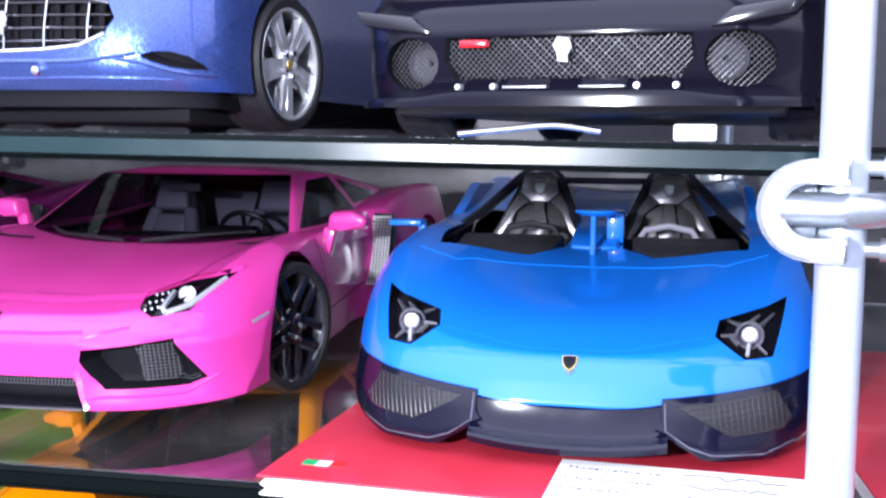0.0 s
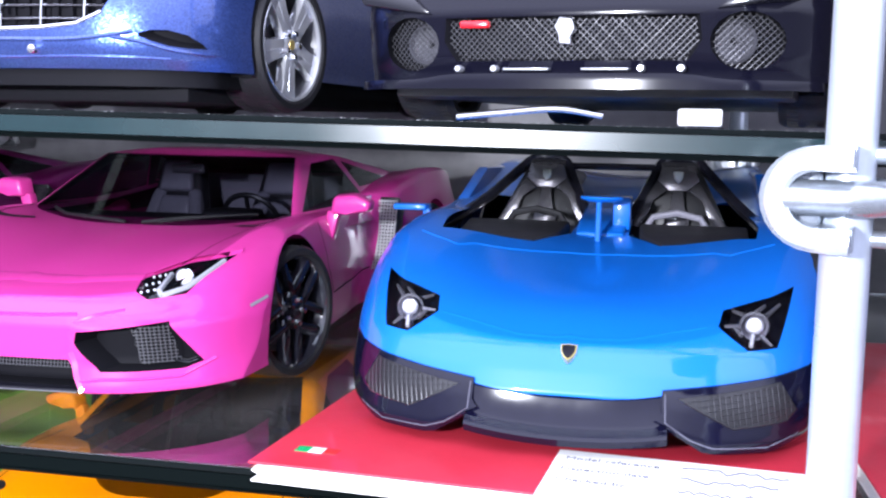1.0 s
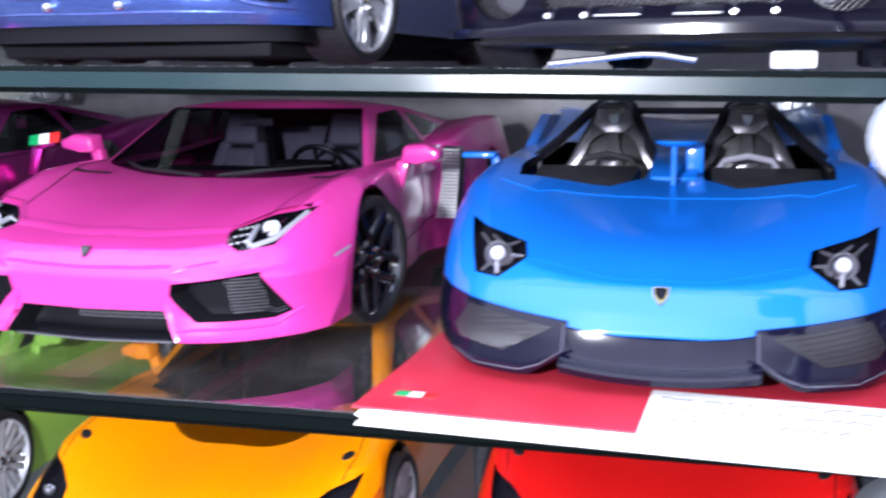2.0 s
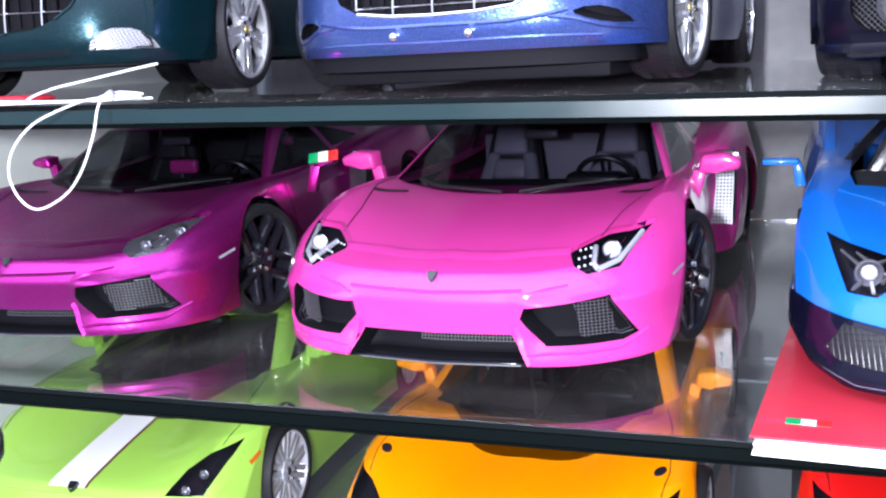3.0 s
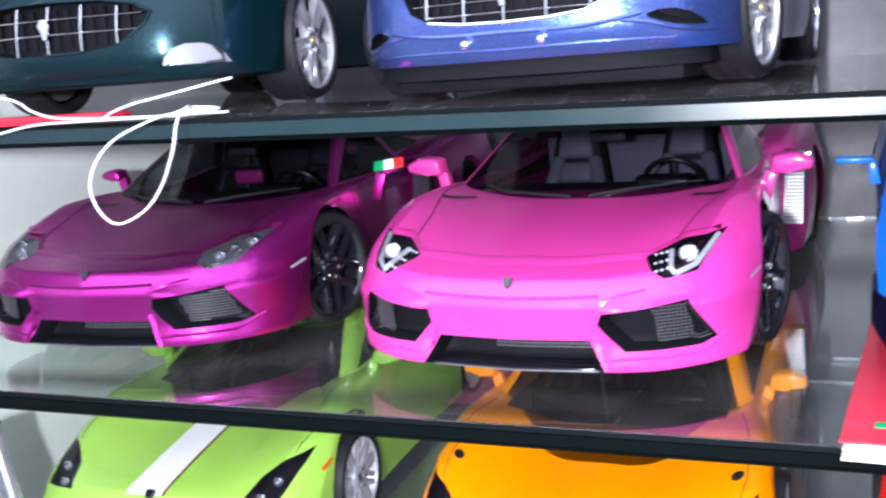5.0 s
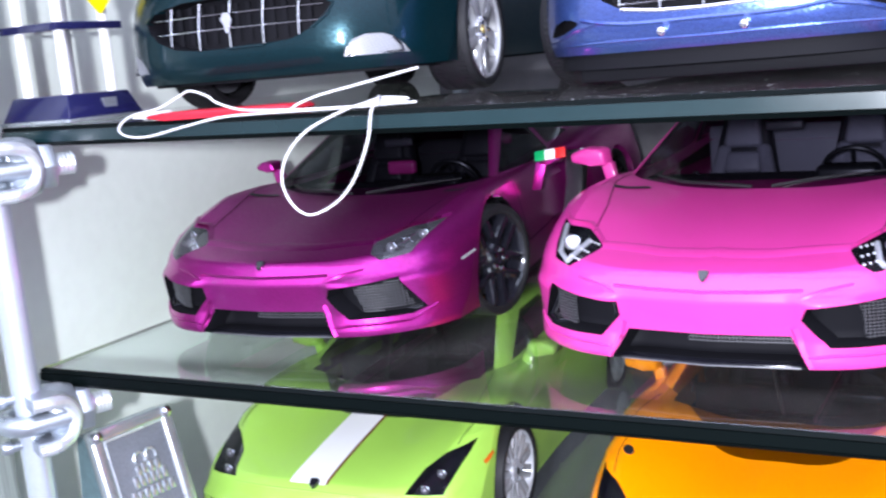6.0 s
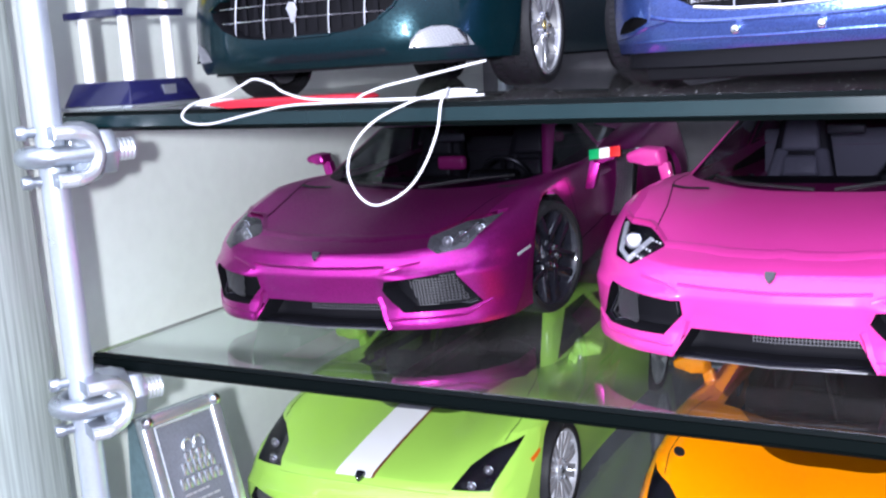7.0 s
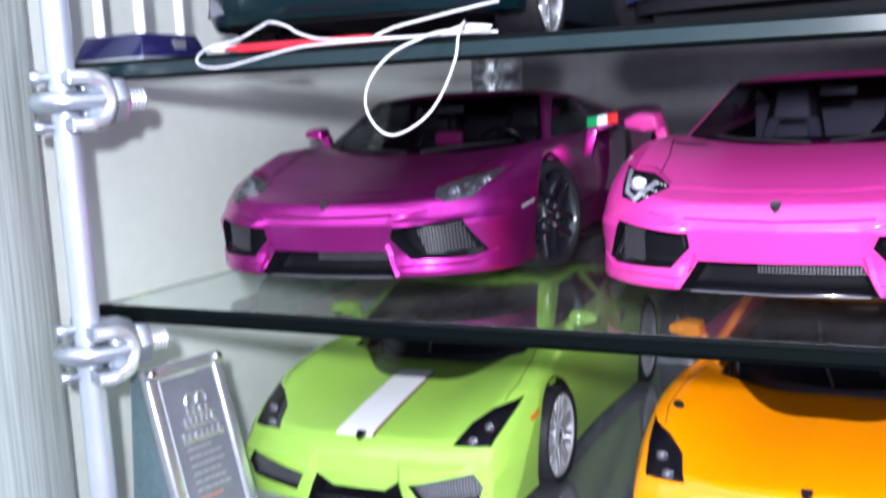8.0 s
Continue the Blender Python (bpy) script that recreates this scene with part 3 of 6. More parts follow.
def wing_mirror(car, x, y, z, material, w=0.21, h=0.12, d=0.12, stalk=True, label=""):
    s = 1 if x > 0 else -1
    bm = prism([(0, -h * 0.5), (0.02, h * 0.45), (w * 0.6, h * 0.55), (w, h * 0.2), (w * 0.95, -h * 0.3), (w * 0.4, -h * 0.5)], "y", -d / 2, d / 2)
    for v in bm.verts:
        if v.co.y < 0:
            v.co.z *= 0.82
            v.co.x = 0.02 + v.co.x * 0.92
    softened(bm, 0.022, 3)
    if s < 0:
        bmesh.ops.scale(bm, vec=(-1, 1, 1), verts=bm.verts)
        bmesh.ops.reverse_faces(bm, faces=bm.faces)
    bmesh.ops.translate(bm, verts=bm.verts, vec=(x, y, z))
    mir = part("wing_mirror", bm, material, car, label)
    if stalk:
        arm = prism([(-0.02, -0.05), (0.045, -0.05), (0.09, 0.13), (0.02, 0.14)], "y", -0.035, 0.035)
        softened(arm, 0.012)
        bmesh.ops.scale(arm, vec=(s, 1, 1), verts=arm.verts)
        bmesh.ops.translate(arm, verts=arm.verts, vec=(x - s * 0.03, y + 0.01, z - h / 2 - 0.11))
        part("mirror_stalk", arm, material, mir)
    g = box(min(s * 0.03, s * (w - 0.03)), d / 2 - 0.002, -h * 0.34, max(s * 0.03, s * (w - 0.03)), d / 2 + 0.004, h * 0.40, 0.0)
    bmesh.ops.translate(g, verts=g.verts, vec=(x, y, z))
    part("mirror_glass", g, CHROME, mir)
    return mir


def shield(car, x, y, z, material=GLOSS, r=0.042, tilt=35, rim=GOLD):
    out = [(-0.85, 0.9), (0, 1.0), (0.85, 0.9), (0.8, 0.0), (0.45, -0.7), (0, -1.1), (-0.45, -0.7), (-0.8, 0.0)]
    m = Matrix.Translation((x, y, z)) @ Matrix.Rotation(radians(-tilt), 4, "X")
    a = prism([(p * r, q * r) for p, q in out], "y", -0.006, 0.02)
    bmesh.ops.transform(a, matrix=m, verts=a.verts)
    b = part("badge", a, rim, car, "small plain shield badge")
    c = prism([(p * r * 0.82, q * r * 0.82) for p, q in out], "y", -0.010, -0.004)
    bmesh.ops.transform(c, matrix=m, verts=c.verts)
    part("badge_field", c, material, b)


def headlight(bm, car, poly, depth, lamp, axis="y", bars=(), dots=(), r=0.045, glow=None, bar_r=0.012, bowl=GLOSS, fins=()):
    """Takes a lamp opening out of the skin on both sides and builds bowl, projector, light bar and clear cover."""
    glow = glow or LAMP
    for s in (1, -1):
        p = poly if s > 0 else flip(poly)
        piece = take(bm, p, axis, lambda f, s=s: f.calc_center_median().x * s > 0.15 and FRONT(f))
        if not piece.faces:
            continue
        h = part("headlight", pocket(piece, depth, 0.9), bowl, car, "headlight bowl under a clear cover")
        tree = bvh(piece)

        def on(u, v, lift):
            hit, no, _, _ = tree.find_nearest(tree.ray_cast(Vector((u * s, -3, v)), Vector((0, 1, 0)))[0] or Vector((u * s, 0.3, v)))
            return hit + Vector(depth) * lift
        for (u, v) in lamp:
            c = on(u, v, 0.55 if bowl is SMOKED else 0.22)
            ball = bmesh.new()
            bmesh.ops.create_uvsphere(ball, u_segments=18, v_segments=10, radius=r, matrix=Matrix.Translation(c))
            pr = part("projector_lens", ball, glow, h)
            part("projector_ring", lathe_at(c, r * 1.12, r * 0.16), CHROME, h)
        for line in bars:
            part("light_bar", rod([on(u, v, 0.16) for u, v in line], bar_r, 6), BARLENS, h)
        for line in fins:
            part("reflector_fin", rod([on(u, v, 0.42) for u, v in line], [0.010, 0.006], 5), SMOKED, h)
        if fins:
            c = on(*lamp[0], 0.35)
            part("reflector_ring", lathe_at(c, r * 1.75, r * 0.22), SMOKED, h)
            part("reflector_cup", lathe([(-0.02, r * 1.7), (0.03, r * 1.2), (0.05, r * 0.9)], "y", 20).copy(), GREYTRIM, h, scale=S).location = c * S
        if dots:
            db = bmesh.new()
            for u, v in dots:
                bmesh.ops.create_icosphere(db, subdivisions=1, radius=0.0065, matrix=Matrix.Translation(on(u, v, 0.06)))
            part("light_diode", db, glow, h)
        part("lamp_cover", shifted(piece, (0, -0.002, 0.002)), LENS, h)
        piece.free()


def lathe_at(c, r, t):
    ring = [c + Vector((math.cos(k * math.tau / 20) * r, 0, math.sin(k * math.tau / 20) * r)) for k in range(20)]
    return rod(ring, t, 6, closed=True)


def intake(bm, car, poly, depth, name="air_intake", wires=0.0155, both=True, wire_mat=MESH, wire_r=0.0019, slant=0, inner=None, floor=DARK, rim=False, left=None):
    """An opening through the bumper with a hollow and a wire mesh in it."""
    for s in ((1, -1) if both else (1,)):
        p = poly if s > 0 else flip(left or poly)
        piece = take(bm, p, "y", lambda f, s=s: FRONT(f) and (not both or f.calc_center_median().x * s > 0.1))
        if not piece.faces:
            continue
        a = part(name, pocket(piece, depth, 0.93), floor, car)
        if wires:
            tree = bvh(piece)
            sub = inner or poly
            sub = sub if s > 0 else flip(sub)

            def at(u, v):
                hit = tree.ray_cast(Vector((u, -3, v)), Vector((0, 1, 0)))[0]
                return (hit or Vector((u, 0.3, v))) + Vector(depth) * 0.45
            part("mesh_insert", net(sub, at, wires, wire_r, slant), wire_mat, a)
            if rim:
                edge = [at(*q) - Vector(depth) * 0.33 for q in p]
                mid = sum(edge, Vector()) / len(edge)
                part("intake_frame", rod([q + (mid - q) * 0.10 for q in edge], 0.0075, 6, closed=True), GLOSS, a, "thin gloss black frame")
                part("frame_trim", rod([q + (mid - q) * 0.17 + Vector((0, 0.012, 0)) for q in edge], 0.0022, 5, closed=True), MESH, a, "fine grey line")
        piece.free()


def windows(bm, car, front, sides, label="tinted clear window"):
    piece = take(bm, front, "y", lambda f: f.normal.y < -0.12)
    part("windscreen", piece, WINDOW, car, "clear windscreen")
    for poly in sides:
        for s in (1, -1):
            part("side_window", take(bm, poly, "x", SIDE(s)), SIDEGLASS, car, label)


def shut_lines(tree, car, lines, axis="y", width=0.012, material=DARK, both=True, name="shut_line", lift=0.0025):
    for line in lines:
        for s in ((1, -1) if both else (1,)):
            bm = drape(tree, [(p[0] * s, p[1]) for p in line], axis, width, lift)
            if bm.faces:
                part(name, bm, material, car)
            else:
                bm.free()


# ---- wedge-shaped supercar with a long flat nose (pink and purple) ----
def wedge_coupe(m, colour, label, group, flag=False, mirror=None, wheel="black", glow=None, inner=None, wire=STEEL_WIRE):
    car = thing("model_car", m, label, "model car", group)
    H = Sheet([0, 0.35, 0.7, 0.9, 1.03], [-0.05, 0.1, 0.35, 0.8, 1.3, 1.9, 2.6, 3.3, 3.9, 4.5, 4.85], [
        [0.49, 0.535, 0.578, 0.658, 0.73, 0.75, 0.80, 0.86, 0.88, 0.85, 0.82],
        [0.49, 0.53, 0.576, 0.658, 0.73, 0.75, 0.80, 0.86, 0.88, 0.85, 0.82],
        [0.48, 0.525, 0.59, 0.70, 0.752, 0.765, 0.82, 0.89, 0.92, 0.88, 0.82],
        [0.46, 0.50, 0.60, 0.735, 0.775, 0.755, 0.80, 0.89, 0.93, 0.89, 0.80],
        [0.42, 0.46, 0.54, 0.65, 0.685, 0.655, 0.70, 0.80, 0.85, 0.80, 0.74]])
    plan = Curve([0, 0.3, 0.5, 0.65, 0.8, 0.9, 0.97, 1.03], [0, 0.028, 0.058, 0.115, 0.235, 0.36, 0.52, 0.78])
    rake = lambda z: np.interp(z, [0.1, 0.15, 0.25, 0.41, 0.46, 0.52, 0.60, 0.7, 0.8], [0.05, 0.02, 0.035, 0.0, 0.015, 0.05, 0.15, 0.4, 0.8])
    wide = Curve([0, 0.7, 1.0, 1.5, 2.1, 2.62, 2.84, 3.1, 3.6, 4.3, 4.8], [0.99, 1.0, 1.005, 0.965, 0.905, 0.885, 0.995, 1.01, 1.015, 1.0, 0.92])
    step = lambda v: np.clip(v, 0, 1) ** 2 * (3 - 2 * np.clip(v, 0, 1))
    pod = lambda x, z: 0.040 * step((np.abs(x) - 0.365) / 0.09) * step((0.462 - z) / 0.05)
    tuck = Curve([0.1, 0.2, 0.35, 0.55, 0.7, 0.9], [0.04, 0.02, 0.0, 0.0, 0.035, 0.09])
    body = shell(H, lambda x, z: plan(np.abs(x)) + rake(z) - pod(x, z), lambda y, z: wide(y) - tuck(z), lambda x, z: 4.78 - 0.12 * x * x - 0.25 * (z - 0.4) ** 2 * 2, 0.13, nx=60, ny=76, nz=30)
    # lower lip: the corners hang lower than the middle
    arches(body, car, 1.08, 3.76)
    headlight(body, car, [(0.556, 0.580), (0.69, 0.634), (0.868, 0.668), (0.825, 0.60), (0.79, 0.535), (0.672, 0.518)], (0, 0.10, -0.035), [(0.66, 0.572), (0.725, 0.59), (0.785, 0.62)] if glow else [(0.735, 0.597)],
              bars=[] if glow else [[(0.655, 0.60), (0.685, 0.555), (0.705, 0.535)], [(0.705, 0.535), (0.775, 0.560), (0.835, 0.650)]],
              dots=[] if glow else [(0.594 + 0.018 * j + 0.022 * i, 0.588 - 0.020 * j + 0.004 * i) for i in range(3) for j in range(3)], r=0.027 if glow else 0.035, bar_r=0.013, glow=glow, bowl=SMOKED if glow else GLOSS)
    intake(body, car, [(0.428, 0.395), (0.768, 0.433), (0.867, 0.245), (0.81, 0.222), (0.515, 0.222), (0.402, 0.340)], (0, 0.14, 0.0), inner=inner or [(0.62, 0.40), (0.75, 0.415), (0.78, 0.25), (0.64, 0.235)], rim=True, left=[(0.392, 0.392), (0.768, 0.433), (0.855, 0.245), (0.80, 0.222), (0.475, 0.228), (0.386, 0.325)])
    intake(body, car, [(-0.355, 0.262), (0.355, 0.262), (0.475, 0.06), (-0.475, 0.06)], (0, 0.16, 0), name="lower_grille", both=False, wires=0.016, inner=[(-0.10, 0.252), (0.36, 0.252), (0.37, 0.205), (-0.10, 0.205)])
    take(body, [(-0.70, 1.42), (0.70, 1.42), (0.66, 2.75), (-0.66, 2.75)], "z", TOP).free()
    tree = bvh(body)
    part("body", body, colour, car)
    lip = prism([(-0.435, 0.075), (0, 0.035), (0.435, 0.075), (0.42, 0.20), (-0.42, 0.20)], "z", 0.118, 0.132)
    fs = part("front_splitter", softened(lip, 0.005), GLOSS, car, "gloss black front splitter")
    part("splitter_edge", rod([(-0.39, 0.069, 0.121), (0, 0.032, 0.121), (0.39, 0.069, 0.121)], 0.0036, 8), MESH, fs, "thin paler lower edge")
    cabin = shell(Sheet([0, 0.35, 0.62], [1.0, 1.5, 1.9, 2.2, 2.6, 3.2, 3.8, 4.3], [
        [1.108, 1.108, 1.105, 1.112, 1.10, 1.03, 0.94, 0.87],
        [1.105, 1.105, 1.10, 1.107, 1.095, 1.025, 0.93, 0.86],
        [1.065, 1.065, 1.07, 1.075, 1.06, 0.985, 0.90, 0.84]]),
        lambda x, z: 1.16 + 1.85 * (np.maximum(z, 0.725) - 0.70) + 0.28 * x * x, lambda y, z: 0.86 - 0.62 * (z - 0.70) - 0.05 * np.maximum(0, y - 2.4), lambda x, z: 4.25 - 1.0 * (z - 0.80), 0.66, nx=32, ny=48, nz=18, front=1.0, smooth=2)
    cowl = take(cabin, [(-0.82, 0.60), (0.82, 0.60), (0.78, 0.722), (-0.78, 0.722)], "y", lambda f: f.normal.y < -0.12)
    part("windscreen_cowl", cowl, DARK, car, "black strip below the windscreen")
    windows(cabin, car, [(-0.815, 0.722), (0.815, 0.722), (0.612, 1.070), (-0.612, 1.070)], [[(1.58, 0.785), (2.09, 1.032), (2.50, 1.045), (2.66, 0.83), (2.5, 0.78)], [(2.72, 0.86), (2.62, 1.03), (3.35, 0.90), (3.3, 0.87)]])
    lining = cabin.copy()
    lining.normal_update()
    for v in lining.verts:
        v.co -= v.normal * 0.012
    part("headliner", lining, CABIN, car, "dark roof lining")
    if flag:
        for x0, y0, z0, x1, y1, z1 in ((-0.29, 2.15, 0.73, -0.07, 2.22, 0.83), (0.58, 2.22, 0.91, 0.66, 2.27, 0.98)):
            part("seat_insert", box(x0, y0, z0, x1, y1, z1, 0.025, 3), PINK, car, "pink seat panel")
    part("rear_view_mirror", box(-0.105, 1.80, 0.965, 0.105, 1.83, 1.02, 0.014, 3), LAMPGREY, car)
    part("roof", cabin, colour, car)
    interior(car, 1.30, 2.80, 0.69, 0.22, 1.62, 0.74, 2.28, CABIN if glow else GREYTRIM, 0.07)
    wheels(car, wheel, 0.875, 1.08, 0.85, 3.76, steer=11)
    for s in (1, -1):
        for k, line in enumerate(([(0.0, 0.572), (0.06, 0.568), (0.25, 0.568), (0.59, 0.588)], [(0.0, 0.452), (0.25, 0.455), (0.41, 0.462)], [(0.405, 0.432), (0.49, 0.462), (0.60, 0.482)], [(0.372, 0.30), (0.405, 0.20), (0.440, 0.14)], [(0.43, 0.180), (0.52, 0.190), (0.80, 0.190), (0.90, 0.25)], [(0.575, 0.588), (0.70, 0.645), (0.875, 0.680)])):
            edge = drape(tree, [(s * u, v) for u, v in line], "y", (0.020, 0.018, 0.014, 0.034, 0.017, 0.020)[k], -0.0008, peak=(0.0125, 0.0095, 0.007, 0.016, 0.0085, 0.0125)[k])
            part("body_crease", edge, colour, car)
    shut_lines(tree, car, [[(0.66, 0.50), (0.70, 0.80), (0.80, 1.22)], [(0.80, 1.22), (0.80, 1.5)]], "z", 0.006)
    for s in (1, -1):
        part("door_line", drape(tree, [(1.52, 0.74), (1.56, 0.50), (1.70, 0.33), (2.55, 0.36)], "x", 0.008, 0.003, sign=s), DARK, car)
        vent = drape(tree, [(s * 0.60, 1.20), (s * 0.78, 1.12)], "z", 0.05, 0.004)
        part("bonnet_vent", vent, BLACK, car)
        part("side_marker", drape(tree, [(0.54, 0.450), (0.672, 0.478)], "x", 0.014, 0.005, sign=s), RIMGREY, car)
        scoop = prism([(2.60, 0.36), (2.70, 0.33), (2.86, 0.72), (2.74, 0.80)], "x", s * 0.86, s * 1.012)
        iv = part("side_intake", softened(scoop, 0.008), BLACK, car)
        at = lambda u, v, s=s: Vector((u, 2.585 + (v - 0.36) * 0.318 + 0.004, v))
        part("mesh_insert", net([(s * q, v) for q, v in ((0.875, 0.34), (1.005, 0.34), (1.005, 0.78), (0.875, 0.78))], at, 0.021, 0.0066), wire, iv, "mesh in the flank intake")
        mx, my, mz = ((1.015, 1.76, 0.85) if s > 0 else (-1.04, 1.90, 0.856)) if flag else ((0.905, 1.75, 0.822) if s > 0 else (-1.02, 1.75, 0.855))
        mir = wing_mirror(car, mx, my, mz, colour if mirror is None else mirror, w=0.17 if flag else 0.25, h=0.09 if flag else 0.125)
        if flag and s > 0:
            for i, fm in enumerate((FLAGGREEN, WHITE, FLAGRED)):
                stripe = box(0.068 * i, 0, 0, 0.068 + 0.068 * i, 0.018, 0.066, 0.002)
                bmesh.ops.transform(stripe, matrix=Matrix.Translation((1.020, 1.685, 0.838)) @ Matrix.Rotation(radians(-7), 4, "Y") @ Matrix.Rotation(radians(-25), 4, "X"), verts=stripe.verts)
                part("flag_stripe", stripe, fm, mir, "flag sticker on the mirror")
    shield(car, 0, 0.045, 0.515, r=0.027, rim=GLOSS)
    for s in (1, -1):
        part("wiper", rod([(s * 0.05, 1.20, 0.735), (s * 0.35 - 0.1, 1.27, 0.758), (s * 0.62, 1.42, 0.775)], 0.010, 5), BLACK, car)
    return car


# ---- open two-seat speedster (blue) ----
def speedster(m, colour, label):
    car = thing("model_car", m, label, "model car", "model cars on the shelves")
    H = Sheet([0, 0.35, 0.7, 0.9, 1.03], [-0.05, 0.1, 0.35, 0.8, 1.3, 1.9, 2.6, 3.3, 3.9, 4.5, 4.85], [
        [0.35, 0.39, 0.48, 0.565, 0.65, 0.69, 0.72, 0.80, 0.84, 0.82, 0.80],
        [0.35, 0.395, 0.485, 0.59, 0.68, 0.70, 0.72, 0.82, 0.86, 0.84, 0.80],
        [0.35, 0.40, 0.50, 0.645, 0.735, 0.75, 0.79, 0.88, 0.92, 0.88, 0.82],
        [0.34, 0.39, 0.50, 0.65, 0.735, 0.75, 0.80, 0.89, 0.93, 0.89, 0.80],
        [0.32, 0.36, 0.44, 0.57, 0.65, 0.65, 0.68, 0.80, 0.85, 0.80, 0.74]])
    plan = Curve([0, 0.4, 0.6, 0.8, 0.9, 0.98, 1.03], [0, 0.02, 0.07, 0.20, 0.34, 0.55, 0.78], True)
    rake = lambda z: np.interp(z, [0.05, 0.12, 0.22, 0.3, 0.375, 0.45, 0.52, 0.6, 0.7], [0.06, 0.03, 0.02, 0.05, 0.09, 0.17, 0.27, 0.42, 0.7])
    wide = Curve([0, 0.7, 1.0, 1.5, 2.2, 2.9, 3.6, 4.3, 4.8], [0.96, 0.965, 0.975, 0.95, 0.93, 0.98, 1.005, 1.0, 0.92])
    tuck = Curve([0.1, 0.2, 0.35, 0.55, 0.7, 0.9], [0.04, 0.02, 0.0, 0.0, 0.035, 0.09])
    body = shell(H, lambda x, z: plan(np.abs(x)) + rake(z), lambda y, z: wide(y) - tuck(z), lambda x, z: 4.78 - 0.12 * x * x, 0.212, nx=48, ny=76, nz=18)
    arches(body, car, 1.08, 3.76, 0.318)
    headlight(body, car, [(0.540, 0.460), (0.560, 0.503), (0.840, 0.573), (0.757, 0.390), (0.648, 0.386)], (0, 0.10, -0.04), [(0.675, 0.468)], bars=[[(0.668, 0.438), (0.660, 0.402)]], r=0.029, bar_r=0.008, fins=[[(0.62, 0.47), (0.565, 0.468)], [(0.63, 0.44), (0.60, 0.415)], [(0.64, 0.50), (0.60, 0.51)], [(0.70, 0.44), (0.74, 0.405)], [(0.71, 0.49), (0.78, 0.53)], [(0.685, 0.51), (0.72, 0.53)]])
    for s in (1, -1):
        hole = [(0.14, 1.42), (0.29, 1.16), (0.72, 1.10), (0.74, 1.30), (0.70, 2.45), (0.36, 2.62), (0.13, 2.3)]
        take(body, hole if s > 0 else flip(hole), "z", TOP).free()
    tree = bvh(body)
    part("body", body, colour, car)
    # dark carbon front: deep corner pieces round mesh inlets, and a low blade between them
    for s in (1, -1):
        corner = shell(lambda x, y: 0.255 + 0.11 * (np.abs(x) - 0.34) + 0 * y, lambda x, z: plan(np.abs(x)) + np.interp(z, [0.0, 0.06, 0.2, 0.32], [0.0, -0.035, -0.01, 0.045]), lambda y, z: 0.99 - 0.12 * np.maximum(0, 0.16 - z) / 0.16 + 0 * y, lambda x, z: 0.95 + 0 * x, 0.035, nx=40, ny=14, nz=12, front=1.5, smooth=1)
        bmesh.ops.delete(corner, geom=[f for f in corner.faces if f.calc_center_median().x * s < 0.345], context="FACES")
        for v in corner.verts:
            if v.co.z < 0.2:
                v.co.z += 0.10 * max(0, 1 - (abs(v.co.x) - 0.345) / 0.16) * (0.2 - v.co.z) / 0.165
                v.co.z += 0.09 * max(0, (abs(v.co.x) - 0.75) / 0.27) * (0.2 - v.co.z) / 0.165
        poly = [(0.40, 0.232), (0.77, 0.280), (0.835, 0.175), (0.80, 0.14), (0.60, 0.125)]
        poly = poly if s > 0 else flip(poly)
        piece = take(corner, poly, "y", lambda f: f.normal.y < 0.3)
        corner_tree = bvh(corner)
        cp = part("bumper_corner", corner, CARBON, car, "gloss dark carbon bumper corner")
        if piece.faces:
            part("air_intake", shifted(piece, (0, 0.005, 0)), BLACK, cp)
            pt = bvh(piece)
            at = lambda u, v: (pt.ray_cast(Vector((u, -3, v)), Vector((0, 1, 0)))[0] or Vector((u, 0.3, v))) + Vector((0, -0.002, 0))
            part("mesh_insert", net(poly, at, 0.021, 0.0016, 8), FINE, cp)
        for line in ([(0.358, 0.245), (0.362, 0.150), (0.45, 0.088), (0.53, 0.060), (0.72, 0.056), (0.84, 0.088)],):
            fold = drape(corner_tree, [(s * u, v) for u, v in line], "y", 0.009, -0.001, peak=0.0040)
            if fold.faces:
                part("fold_line", fold, FOLD, cp)
        piece.free()
    blade = bmesh.new()
    n = 16
    prof = [(0.250, 0.060), (0.232, 0.012), (0.140, -0.012), (0.128, -0.020), (0.114, -0.052), (0.098, -0.064), (0.070, -0.050), (0.050, 0.02), (0.045, 0.10)]
    rows = []
    for i in range(n + 1):
        x = -0.37 + 0.74 * i / n
        sag = -0.028 * (1 - (x / 0.36) ** 2)
        rows.append([blade.verts.new((x, plan(abs(x)) + d, z + sag)) for z, d in prof])
    for q, w in zip(rows, rows[1:]):
        for k in range(len(prof) - 1):
            blade.faces.new((q[k], w[k], w[k + 1], q[k + 1]))
    part("front_blade", blade, CARBON, car, "dark carbon lip below the nose")
    for s in (1, -1):
        part("bonnet_edge", drape(tree, [(s * u, v) for u, v in ((0.0, 0.412), (0.05, 0.407), (0.2, 0.410), (0.52, 0.460))], "y", 0.009, -0.0006, peak=0.0036), colour, car)
        part("bonnet_edge", drape(tree, [(s * u, v) for u, v in ((0.0, 1.06), (0.12, 1.055), (0.27, 1.01), (0.53, 0.95), (0.60, 0.89), (0.79, 0.99))], "z", 0.012, -0.0006, peak=0.0045), colour, car)
    wheels(car, "black", 0.84, 1.08, 0.85, 3.76, 0.305)
